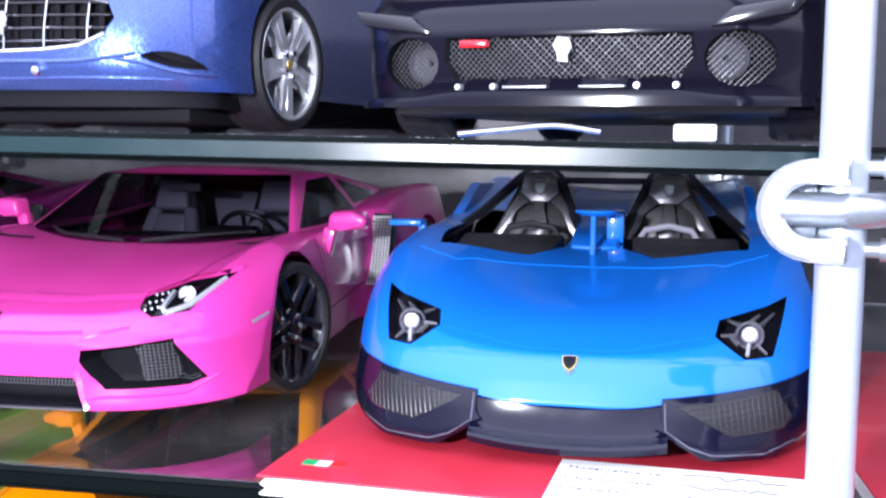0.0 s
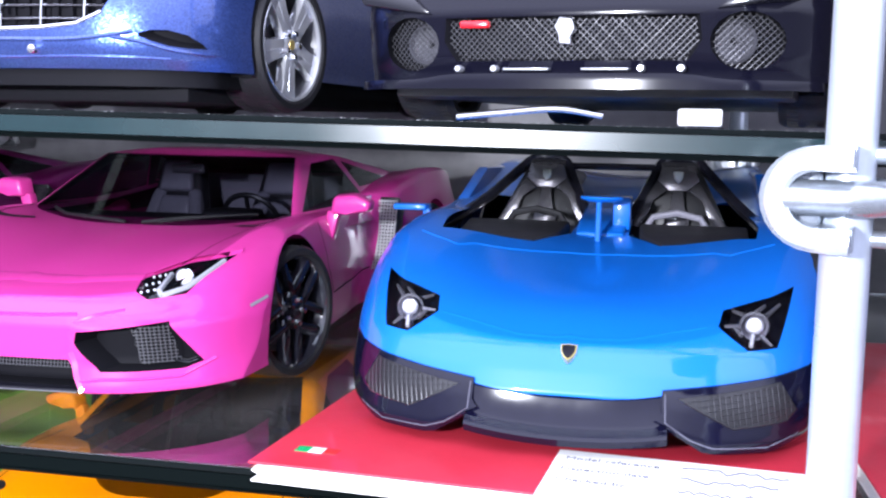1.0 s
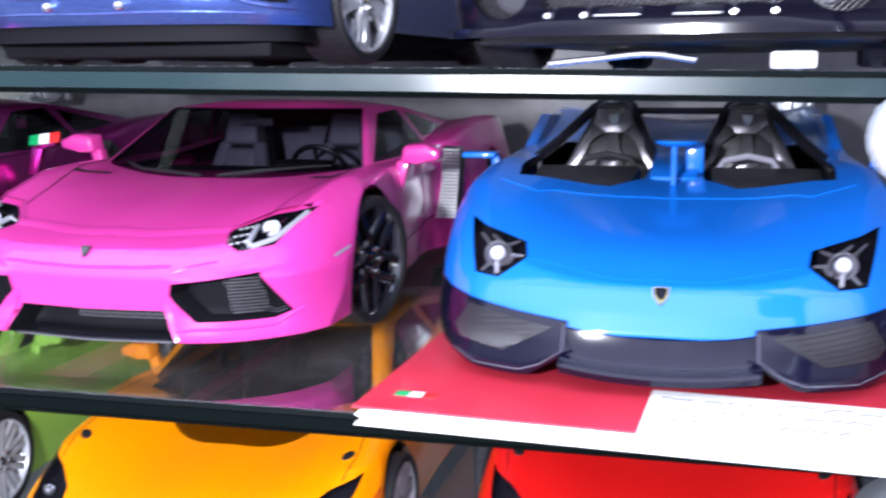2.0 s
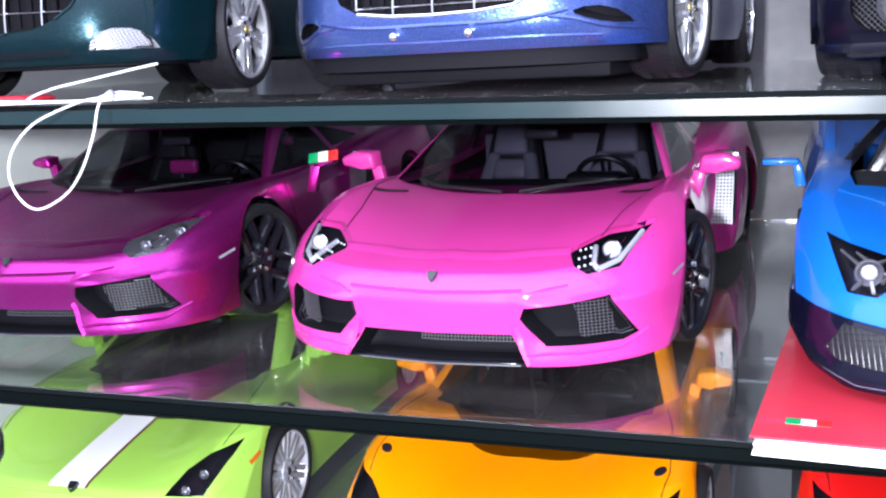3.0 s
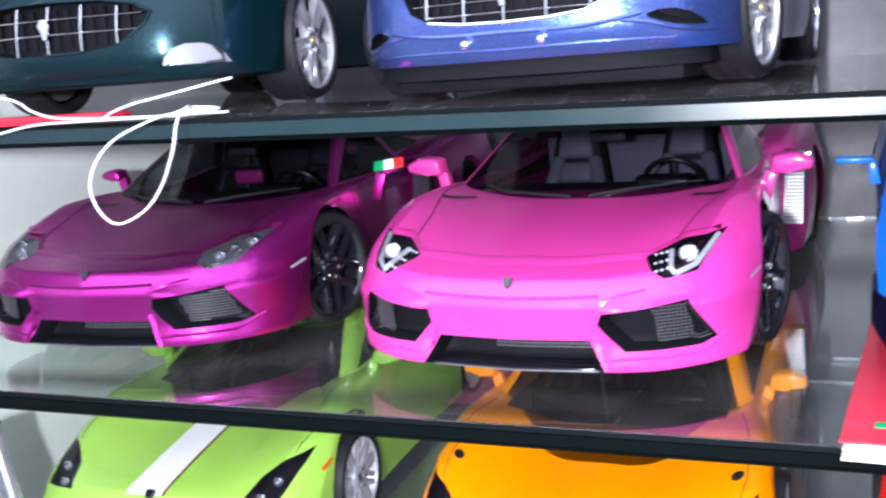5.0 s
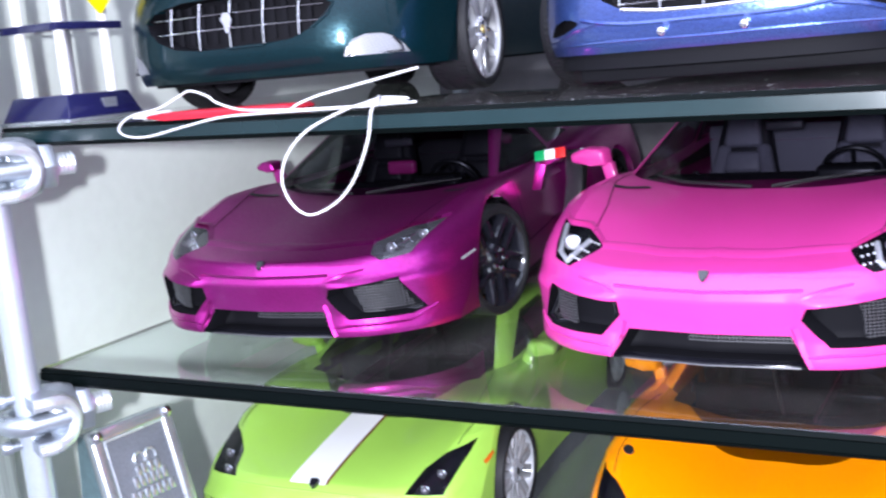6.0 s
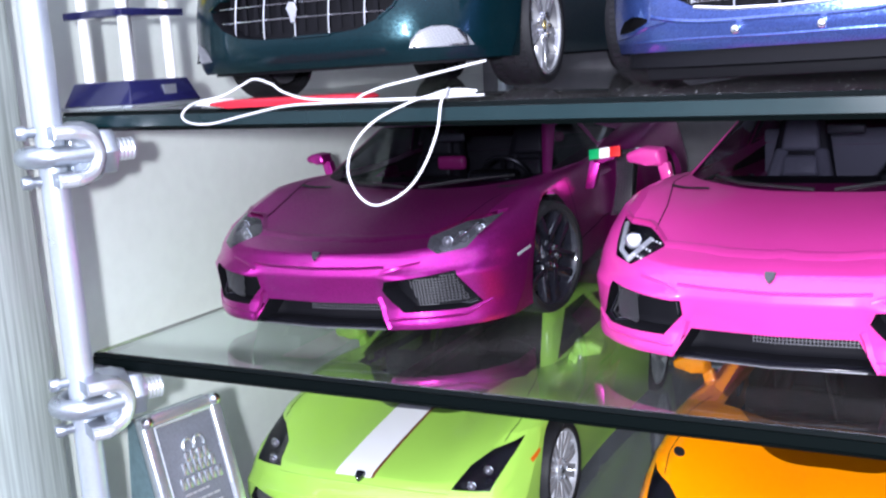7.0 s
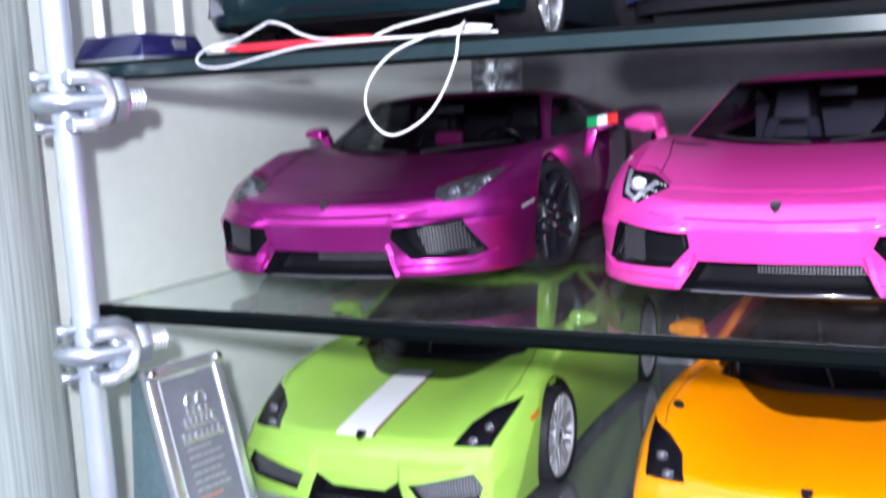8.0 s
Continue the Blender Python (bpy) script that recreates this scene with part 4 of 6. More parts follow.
    for s in (1, -1):
        tub = box(-0.30, 1.20, 0.25, 0.30, 2.62, 0.60)
        bmesh.ops.delete(tub, geom=[f for f in tub.faces if f.normal.z > 0.5], context="FACES")
        bmesh.ops.translate(tub, verts=tub.verts, vec=(s * 0.43, 0, 0))
        part("cockpit_tub", tub, CABIN, car)
        cowl = prism([(s * 0.20, 1.44), (s * 0.32, 1.19), (s * 0.70, 1.13), (s * 0.72, 1.75), (s * 0.18, 1.75)], "z", 0.55, 0.645)
        for v in cowl.verts:
            v.co.z += 0.09 * (v.co.y - 1.13) if v.co.z > 0.6 else 0
        part("cockpit_cowl", softened(cowl, 0.015), CABIN, car, "dark leather cowl")
        # seat: a tall three-cornered shell with two openings and an arched foot, inside a black hoop
        cx, y0 = s * 0.365, 2.10
        slope = lambda z: y0 + 0.32 * (z - 0.62)
        st = part("seat", softened(slab([(cx - 0.09, 0.985), (cx + 0.09, 0.985), (cx + 0.115, 0.90), (cx + 0.05, 0.845), (cx - 0.05, 0.845), (cx - 0.115, 0.90)], slope, 0.05), 0.010), SILVERSEAT, car, "silver-grey three-cornered bucket seat with openings")
        for hx in (-1, 1):
            arm = [(cx + hx * 0.115, 0.90), (cx + hx * 0.27, 0.655), (cx + hx * 0.20, 0.640), (cx + hx * 0.145, 0.745), (cx + hx * 0.14, 0.80), (cx + hx * 0.05, 0.845)]
            part("seat_frame", softened(slab(arm if hx > 0 else arm[::-1], slope, 0.045), 0.008), SILVERSEAT, st)
        spine_ = [(cx - 0.035, 0.85), (cx + 0.035, 0.85), (cx + 0.03, 0.76), (cx + 0.07, 0.69), (cx + 0.05, 0.60), (cx - 0.05, 0.60), (cx - 0.07, 0.69), (cx - 0.03, 0.76)]
        part("seat_spine", softened(slab(spine_, slope, 0.035), 0.008), SILVERSEAT, st)
        part("seat_shell", softened(slab([(cx - 0.10, 1.0), (cx + 0.10, 1.0), (cx + 0.28, 0.64), (cx + 0.22, 0.50), (cx - 0.22, 0.50), (cx - 0.28, 0.64)], lambda z: slope(z) + 0.07, 0.03), 0.008), BLACK, st)
        mark = slab([(cx - 0.030, 0.955), (cx + 0.030, 0.955), (cx + 0.024, 0.91), (cx, 0.885), (cx - 0.024, 0.91)], lambda z: slope(z) - 0.008, 0.02)
        part("headrest_mark", softened(mark, 0.003, 1), CHROME, st, "small plain raised shield")
        hoop = [(cx - s * 0.30, 1.95, 0.62), (cx - s * 0.19, 2.18, 0.80), (cx - s * 0.10, 2.32, 0.985), (cx - s * 0.05, 2.34, 1.02), (cx + s * 0.06, 2.34, 1.02), (cx + s * 0.12, 2.32, 0.985), (cx + s * 0.30, 2.05, 0.80), (cx + s * 0.44, 1.62, 0.68), (cx + s * 0.45, 1.30, 0.67)]
        part("roll_hoop", rod(hoop, 0.030, 10), GLOSS, car, "gloss black roll hoop")
        fin = prism([(2.40, 0.62), (2.45, 0.97), (3.6, 0.88), (3.7, 0.80)], "x", cx - 0.10, cx + 0.10)
        part("headrest_fairing", softened(fin, 0.04), BLACK, car)
        buttress = prism([(1.75, 0.68), (2.72, 0.93), (3.9, 0.90), (3.9, 0.75)], "x", s * 0.80, s * 0.87)
        part("buttress", softened(buttress, 0.02), colour, car)
        part("steering_column" if s > 0 else "cockpit_knob", rod([(cx - s * 0.15, 1.80, 0.68), (cx - s * 0.12, 1.80, 0.73), (cx, 1.80, 0.755), (cx + s * 0.12, 1.80, 0.73), (cx + s * 0.15, 1.80, 0.68)], 0.018, 8), BLACK if s < 0 else GREYTRIM, car)
        # slim mirror on an upright stalk, pale mesh below it
        post = prism([(-0.03 - s * 0.02, 0), (0.03 - s * 0.02, 0), (0.02, 0.13), (-0.02, 0.13)], "y", -0.03, 0.03)
        bmesh.ops.translate(post, verts=post.verts, vec=(s * 1.00, 1.93, 0.60))
        mm = part("wing_mirror", box(s * 1.085 - 0.095, 1.86, 0.718, s * 1.085 + 0.095, 2.00, 0.752, 0.012), colour, car)
        part("mirror_stalk", softened(post, 0.008), colour, mm)
    bar = rod([(-0.28, 2.36, 0.965), (0.28, 2.36, 0.965)], 0.020, 8)
    part("cross_bar", bar, GLOSS, car)
    stem = rod([(0, 1.30, 0.64), (0, 1.33, 0.85)], 0.014, 8)
    pod = part("camera_pod", stem, colour, car, "blue rear-view pod on a stem")
    part("pod_cap", lathe_flat(0.01, 1.36, 0.853, 0.105, 0.08, 0.018), colour, pod)
    part("spine", softened(prism([(1.42, 0.55), (1.42, 0.68), (1.62, 0.72), (2.4, 0.80), (2.4, 0.6)], "x", -0.12, 0.12), 0.02), colour, car, "blue spine between the two cockpits")
    part("pod_block", softened(box(0.05, 1.55, 0.68, 0.14, 1.75, 0.84), 0.012), colour, car)
    shield(car, 0, 0.075, 0.365, tilt=50, r=0.036)
    return car


def slab(poly, y_of, thick):
    """A plate with its outline in (x, z), its front face on y_of(z)."""
    bm = prism(poly, "y", 0, thick)
    for v in bm.verts:
        v.co.y += y_of(v.co.z)
    return bm


def lathe_flat(x, y, z, rx, ry, h):
    bm = lathe([(-h, 0.6), (-h * 0.5, 0.9), (0, 1.0), (h * 0.5, 0.96), (h * 0.6, 0.001)], "z", 28)
    for v in bm.verts:
        v.co = Vector((x + v.co.x * rx, y + v.co.y * ry, z + v.co.z))
    return bm


# ---- smaller wedge coupe (lime, orange, red) ----
def short_coupe(m, colour, label, stripe=False, wheel="multi"):
    car = thing("model_car", m, label, "model car", "model cars on the shelves")
    H = Sheet([0, 0.35, 0.65, 0.85, 0.98], [-0.05, 0.1, 0.35, 0.8, 1.25, 1.8, 2.5, 3.2, 3.8, 4.2, 4.4], [
        [0.46, 0.52, 0.578, 0.657, 0.722, 0.76, 0.82, 0.88, 0.88, 0.85, 0.82],
        [0.46, 0.515, 0.577, 0.66, 0.727, 0.76, 0.82, 0.88, 0.88, 0.85, 0.82],
        [0.45, 0.51, 0.61, 0.735, 0.80, 0.80, 0.84, 0.89, 0.90, 0.86, 0.80],
        [0.44, 0.50, 0.635, 0.775, 0.82, 0.79, 0.83, 0.89, 0.90, 0.85, 0.78],
        [0.40, 0.46, 0.58, 0.70, 0.74, 0.70, 0.72, 0.80, 0.82, 0.76, 0.70]])
    plan = Curve([0, 0.3, 0.5, 0.65, 0.8, 0.9, 0.965], [0, 0.006, 0.018, 0.038, 0.085, 0.17, 0.42], True)
    rake = lambda z: np.interp(z, [0.08, 0.3, 0.42, 0.47, 0.52, 0.6, 0.7], [0.04, 0.0, 0.015, 0.05, 0.10, 0.22, 0.45])
    step = lambda v: np.clip(v, 0, 1) ** 2 * (3 - 2 * np.clip(v, 0, 1))
    pod = lambda x, z: 0.045 * step((np.abs(x) - 0.27) / 0.06) * step((0.42 - z) / 0.04)
    wide = Curve([0, 0.6, 0.95, 1.5, 2.2, 2.9, 3.5, 4.0, 4.4], [0.96, 0.968, 0.97, 0.94, 0.92, 0.945, 0.96, 0.94, 0.86])
    tuck = Curve([0.1, 0.2, 0.35, 0.55, 0.7, 0.9], [0.04, 0.02, 0.0, 0.0, 0.03, 0.08])
    body = shell(H, lambda x, z: plan(np.abs(x)) + rake(z) - pod(x, z), lambda y, z: wide(y) - tuck(z), lambda x, z: 4.34 - 0.12 * x * x, 0.085, nx=48, ny=72, nz=26)
    arches(body, car, 0.98, 3.50, 0.375)
    headlight(body, car, [(0.610, 0.497), (0.665, 0.59), (0.76, 0.655), (0.895, 0.695), (0.885, 0.64), (0.835, 0.492)], (0, 0.09, -0.04), [(0.775, 0.575), (0.715, 0.515)], r=0.026, glow=SMOKED)
    intake(body, car, [(0.365, 0.272), (0.77, 0.37), (0.825, 0.29), (0.79, 0.20), (0.44, 0.15)], (0, 0.10, 0), wires=0.018, wire_mat=STEEL_WIRE, wire_r=0.0045, rim=True)
    intake(body, car, [(-0.285, 0.275), (-0.18, 0.205), (0.18, 0.205), (0.285, 0.275), (0.395, 0.02), (-0.395, 0.02)], (0, 0.14, 0), name="lower_grille", both=False, wires=0)
    part("front_splitter", softened(prism([(-0.37, 0.06), (0.37, 0.06), (0.35, 0.2), (-0.35, 0.2)], "z", 0.085, 0.11), 0.006), BLACK, car, "black lip below the nose")
    take(body, [(-0.66, 1.20), (0.66, 1.20), (0.62, 2.6), (-0.62, 2.6)], "z", TOP).free()
    tree = bvh(body)
    part("body", body, colour, car)
    cabin = shell(Sheet([0, 0.35, 0.62], [1.0, 1.5, 1.9, 2.2, 2.6, 3.2, 3.8, 4.3], [
        [1.165, 1.165, 1.155, 1.165, 1.15, 1.06, 0.96, 0.87],
        [1.16, 1.16, 1.15, 1.158, 1.14, 1.05, 0.95, 0.86],
        [1.11, 1.11, 1.11, 1.115, 1.10, 1.01, 0.92, 0.84]]),
        lambda x, z: 1.01 + 1.85 * (z - 0.74) + 0.40 * x * x, lambda y, z: 0.82 - 0.52 * (z - 0.74), lambda x, z: 4.0 - 1.0 * (z - 0.80), 0.62, nx=30, ny=44, nz=16, front=1.0)
    windows(cabin, car, [(-0.84, 0.55), (0.84, 0.55), (0.565, 1.10), (-0.565, 1.10)], [[(1.52, 0.83), (2.02, 1.06), (2.45, 1.075), (2.62, 0.86)], [(2.72, 0.88), (2.6, 1.05), (3.2, 0.95)]])
    lining = cabin.copy()
    lining.normal_update()
    for v in lining.verts:
        v.co -= v.normal * 0.012
    part("headliner", lining, CABIN, car, "dark roof lining")
    part("roof", cabin, colour, car)
    interior(car, 1.24, 2.65, 0.65, 0.22, 1.50, 0.79, 2.20, CABIN)
    wheels(car, wheel, 0.87, 0.98, 0.82, 3.50, 0.325, 0.335)
    for s in (1, -1):
        part("bonnet_edge", drape(tree, [(s * u, v) for u, v in ((0.0, 0.477), (0.3, 0.474), (0.60, 0.474))], "y", 0.010, -0.0006, peak=0.004), colour, car)
    shut_lines(tree, car, [[(0.80, 0.42), (0.83, 0.66), (0.80, 1.0), (0.74, 1.25)]], "z", 0.006)
    for s in (1, -1):
        part("side_marker", drape(tree, [(0.53, 0.56), (0.65, 0.592)], "x", 0.024, 0.004, sign=s), AMBER, car, "amber side marker")
        wing_mirror(car, s * 0.84, 1.62, 0.90, colour, w=0.24)
        spot = None if stripe else tree.ray_cast(Vector((s * 0.78, 0.67, 3)), Vector((0, 0, -1)))
        if spot and spot[0]:
            cap = lathe_flat(0, 0, 0, 0.030, 0.042, 0.012)
            bmesh.ops.transform(cap, matrix=Matrix.Translation(spot[0]) @ spot[1].to_track_quat("Z", "Y").to_matrix().to_4x4(), verts=cap.verts)
            part("washer_cap", cap, BLACK, car)
        part("side_intake", softened(prism([(2.60, 0.36), (2.74, 0.38), (2.86, 0.70), (2.74, 0.74)], "x", s * 0.90, s * 0.925), 0.01), BLACK, car)
    if stripe:
        part("bonnet_stripe", drape(tree, [(-0.055, 0.09), (-0.055, 1.0)], "z", 0.255, 0.003), WHITE, car, "broad white stripe along the bonnet")
        part("stripe_edge", drape(tree, [(0.084, 0.09), (0.084, 1.0)], "z", 0.020, 0.004), mat_brown, car, "thin brown edge of the stripe")
        part("roof_stripe", drape(bvh_of(car, "roof"), [(-0.03, 1.95), (-0.03, 3.0)], "z", 0.30, 0.003), WHITE, car)
    shield(car, 0, 0.075, 0.525, tilt=62, rim=GLOSS, r=0.034)
    part("wiper", rod([(0.0, 1.10, 0.80), (-0.10, 1.38, 0.94), (-0.13, 1.50, 1.01)], 0.010, 5), BLACK, car)
    if stripe:
        # narrow pale bar standing upright inside the cabin
        part("seat_belt", softened(box(-0.425, 2.42, 0.56, -0.385, 2.45, 0.84), 0.008), RIMGREY, car, "pale grey upright bar behind the windscreen")
    part("inner_mirror", box(0.02, 1.62, 1.03, 0.20, 1.66, 1.09, 0.012), BLACK, car)
    return car


def bvh_of(car, name):
    """A search tree over a finished part, in the car's own full-size metres."""
    from mathutils.bvhtree import BVHTree
    ob = next(o for o in car.children if o.name.split(".")[0] == name)
    return BVHTree.FromPolygons([v.co / S for v in ob.data.vertices], [p.vertices[:] for p in ob.data.polygons])


mat_brown = mat("brown_edge_line", (0.16, 0.05, 0.02), 0.4)


# ---- grand tourer with an oval grille (dark green, blue-violet) ----
def tourer(m, colour, label, lens=False):
    car = thing("model_car", m, label, "model car", "model cars on the shelves")
    H = Sheet([0, 0.35, 0.65, 0.83, 0.96], [-0.05, 0.1, 0.35, 0.8, 1.25, 1.8, 2.5, 3.2, 3.8, 4.3, 4.6], [
        [0.66, 0.70, 0.75, 0.82, 0.88, 0.90, 0.92, 0.95, 0.97, 0.95, 0.90],
        [0.65, 0.69, 0.745, 0.815, 0.87, 0.89, 0.92, 0.95, 0.97, 0.95, 0.90],
        [0.62, 0.66, 0.73, 0.82, 0.87, 0.88, 0.91, 0.95, 0.96, 0.93, 0.88],
        [0.58, 0.62, 0.70, 0.80, 0.85, 0.86, 0.89, 0.93, 0.93, 0.90, 0.84],
        [0.50, 0.54, 0.62, 0.72, 0.76, 0.77, 0.80, 0.84, 0.85, 0.80, 0.74]])
    plan = Curve([0, 0.3, 0.5, 0.65, 0.8, 0.9, 0.96], [0, 0.02, 0.06, 0.13, 0.28, 0.46, 0.72], True)
    rake = Curve([0.12, 0.2, 0.26, 0.34, 0.5, 0.65, 0.8], [0.11, 0.03, 0.005, 0.0, 0.02, 0.08, 0.25])
    wide = Curve([0, 0.6, 0.95, 1.5, 2.2, 2.9, 3.5, 4.0, 4.6], [0.94, 0.95, 0.95, 0.91, 0.90, 0.93, 0.95, 0.93, 0.84])
    tuck = Curve([0.1, 0.2, 0.35, 0.55, 0.7, 0.9], [0.05, 0.02, 0.0, 0.0, 0.03, 0.08])
    body = shell(H, lambda x, z: plan(np.abs(x)) + rake(z), lambda y, z: wide(y) - tuck(z), lambda x, z: 4.55 - 0.12 * x * x, 0.17, nx=44, ny=66, nz=24, smooth=3)
    axle = 1.08 if lens else 0.90
    arches(body, car, axle, 3.58, 0.375)
    oval = [(-0.56, 0.50), (-0.53, 0.445), (-0.46, 0.39), (-0.35, 0.345), (-0.2, 0.328), (0, 0.325), (0.2, 0.328), (0.35, 0.345), (0.46, 0.39), (0.53, 0.445), (0.56, 0.50), (0.48, 0.545), (0.3, 0.575), (0, 0.585), (-0.3, 0.575), (-0.48, 0.545)] if lens else [(-0.50, 0.47), (-0.46, 0.40), (-0.36, 0.352), (-0.2, 0.335), (0, 0.33), (0.2, 0.335), (0.36, 0.352), (0.46, 0.40), (0.50, 0.47), (0.47, 0.535), (0.3, 0.575), (0, 0.585), (-0.3, 0.575), (-0.47, 0.535)]
    piece = take(body, oval, "y", FRONT)
    g = part("grille", pocket(piece, (0, 0.12, 0), 0.96), DARK, car)
    tree = bvh(piece)
    on = lambda u, v: (tree.ray_cast(Vector((u, -3, v)), Vector((0, 1, 0)))[0] or Vector((u, 0.3, v))) + Vector((0, 0.02, 0))
    for v in (0.425, 0.50) if lens else (0.375, 0.43, 0.485, 0.54):
        us = [u / 40 for u in range(-20, 21) if inside((u / 40, v), oval)]
        part("grille_bar", rod([on(u, v) for u in us], 0.0034, 6), CHROME, g)
    for i in range(-2, 3):
        u = i * 0.19
        vs = [v / 100 for v in range(30, 62) if inside((u, v / 100), oval)]
        part("grille_bar", rod([on(u, v) for v in vs], 0.0040, 6), CHROME, g)
    for i in range(-6, 7):
        part("radiator_slat", box(i * 0.07 - 0.012, 0.105, 0.36, i * 0.07 + 0.012, 0.112, 0.55), DARK, g)
    rim = [on(*p) - Vector((0, 0.024, 0)) for p in oval]
    part("grille_surround", rod(rim, 0.008, 6, closed=True), colour if lens else CHROME, g)
    emblem = prism([(-0.012, 0.40), (0.02, 0.40), (0.012, 0.43), (0.035, 0.46), (0.02, 0.50), (-0.015, 0.505), (-0.035, 0.47), (-0.012, 0.44)], "y", 0.0, 0.014)
    part("emblem", softened(emblem, 0.003, 1), CHROME, g, "small plain chrome emblem")
    piece.free()
    if lens:
        foot = [(0.585, 0.235), (0.600, 0.275), (0.635, 0.315), (0.69, 0.336), (0.75, 0.335), (0.79, 0.315), (0.82, 0.275), (0.835, 0.235)]
        intake(body, car, foot, (0, 0.010, 0), name="fog_lamp", wires=0.013, wire_mat=STEEL_WIRE, wire_r=0.0022, slant=20, floor=COVERLENS, rim=True)
    else:
        intake(body, car, [(0.60, 0.318), (0.64, 0.332), (0.70, 0.335), (0.76, 0.318), (0.80, 0.285), (0.815, 0.262), (0.76, 0.262), (0.70, 0.270), (0.64, 0.290), (0.605, 0.304)], (0.02, 0.07, 0.02), name="brake_duct", wires=0)
    take(body, [(-0.66, 1.62), (0.66, 1.62), (0.62, 2.9), (-0.62, 2.9)], "z", TOP).free()
    tree2 = bvh(body)
    part("body", body, colour, car)
    chin = shell(lambda x, y: 0.19 + 0 * x, lambda x, z: plan(np.abs(x)) + (0.14 if lens else 0.09) + 0 * z, lambda y, z: 0.80 + 0 * y, lambda x, z: 3.9 + 0 * x, 0.155 if lens else 0.10, nx=24, ny=10, nz=4, smooth=1)
    part("undertray", chin, DARK, car, "black chin and underbody")
    # added low block that keeps torchlight from passing under the car
    if not lens:
        part("floor_pan", box(-0.70, 0.34, 0.034, 0.70, 3.9, 0.150, 0.02), DARK, car)
    for i in () if lens else (-0.175, 0.175):
        part("plate_screw", softened(lathe_y(i, 0.0, 0.247, 0.021, 0.03), 0.003, 1), CHROME, car)
    for s in () if lens else (1, -1):
        for line, wid, up in (([(0.0, 0.288), (0.3, 0.288), (0.48, 0.305), (0.58, 0.325)], 0.024, 0.008), ([(0.50, 0.300), (0.60, 0.285), (0.72, 0.250), (0.86, 0.235)], 0.022, 0.007), ([(0.0, 0.215), (0.4, 0.220), (0.70, 0.215)], 0.016, 0.005)):
            ridge = drape(tree2, [(s * u, v) for u, v in smooth_line(line, 4, 2)], "y", wid, -0.001, peak=up)
            if ridge.faces:
                part("bumper_crease", ridge, colour, car)
    cabin = shell(Sheet([0, 0.35, 0.62], [1.2, 1.7, 2.1, 2.5, 2.9, 3.3, 3.7, 4.0], [
        [1.30, 1.30, 1.30, 1.31, 1.29, 1.22, 1.10, 0.98],
        [1.29, 1.29, 1.29, 1.30, 1.28, 1.21, 1.09, 0.97],
        [1.22, 1.22, 1.23, 1.24, 1.22, 1.15, 1.04, 0.93]]),
        lambda x, z: 1.40 + 1.5 * (z - 0.86) + 0.45 * x * x, lambda y, z: 0.78 - 0.40 * (z - 0.86), lambda x, z: 3.9 - 0.9 * (z - 0.90), 0.80, nx=26, ny=36, nz=14, front=1.0)
    windows(cabin, car, [(-0.68, 0.90), (0.68, 0.90), (0.56, 1.23), (-0.56, 1.23)], [[(1.75, 0.95), (2.15, 1.18), (2.9, 1.19), (3.1, 0.98)]])
    part("roof", cabin, colour, car)
    interior(car, 1.55, 2.95, 0.64, 0.28, 1.85, 0.90, 2.55, GREYTRIM)
    wheels(car, "street", 0.845, axle, 0.82, 3.58, 0.325, 0.335, steer=0 if lens else 8)
    for s in (1, -1):
        part("headlight", drape(tree2, [(s * 0.60, 0.62), (s * 0.74, 0.95)], "z", 0.15, 0.003), LAMP, car)
        wing_mirror(car, s * 0.82, 1.75, 0.98, colour, w=0.22)
    return car


def lathe_y(x, y, z, r, h):
    bm = lathe([(-h, 0.0005), (-h, r * 0.7), (-h * 0.7, r), (0.03, r)], "y", 12)
    bmesh.ops.translate(bm, verts=bm.verts, vec=(x, y, z))
    return bm


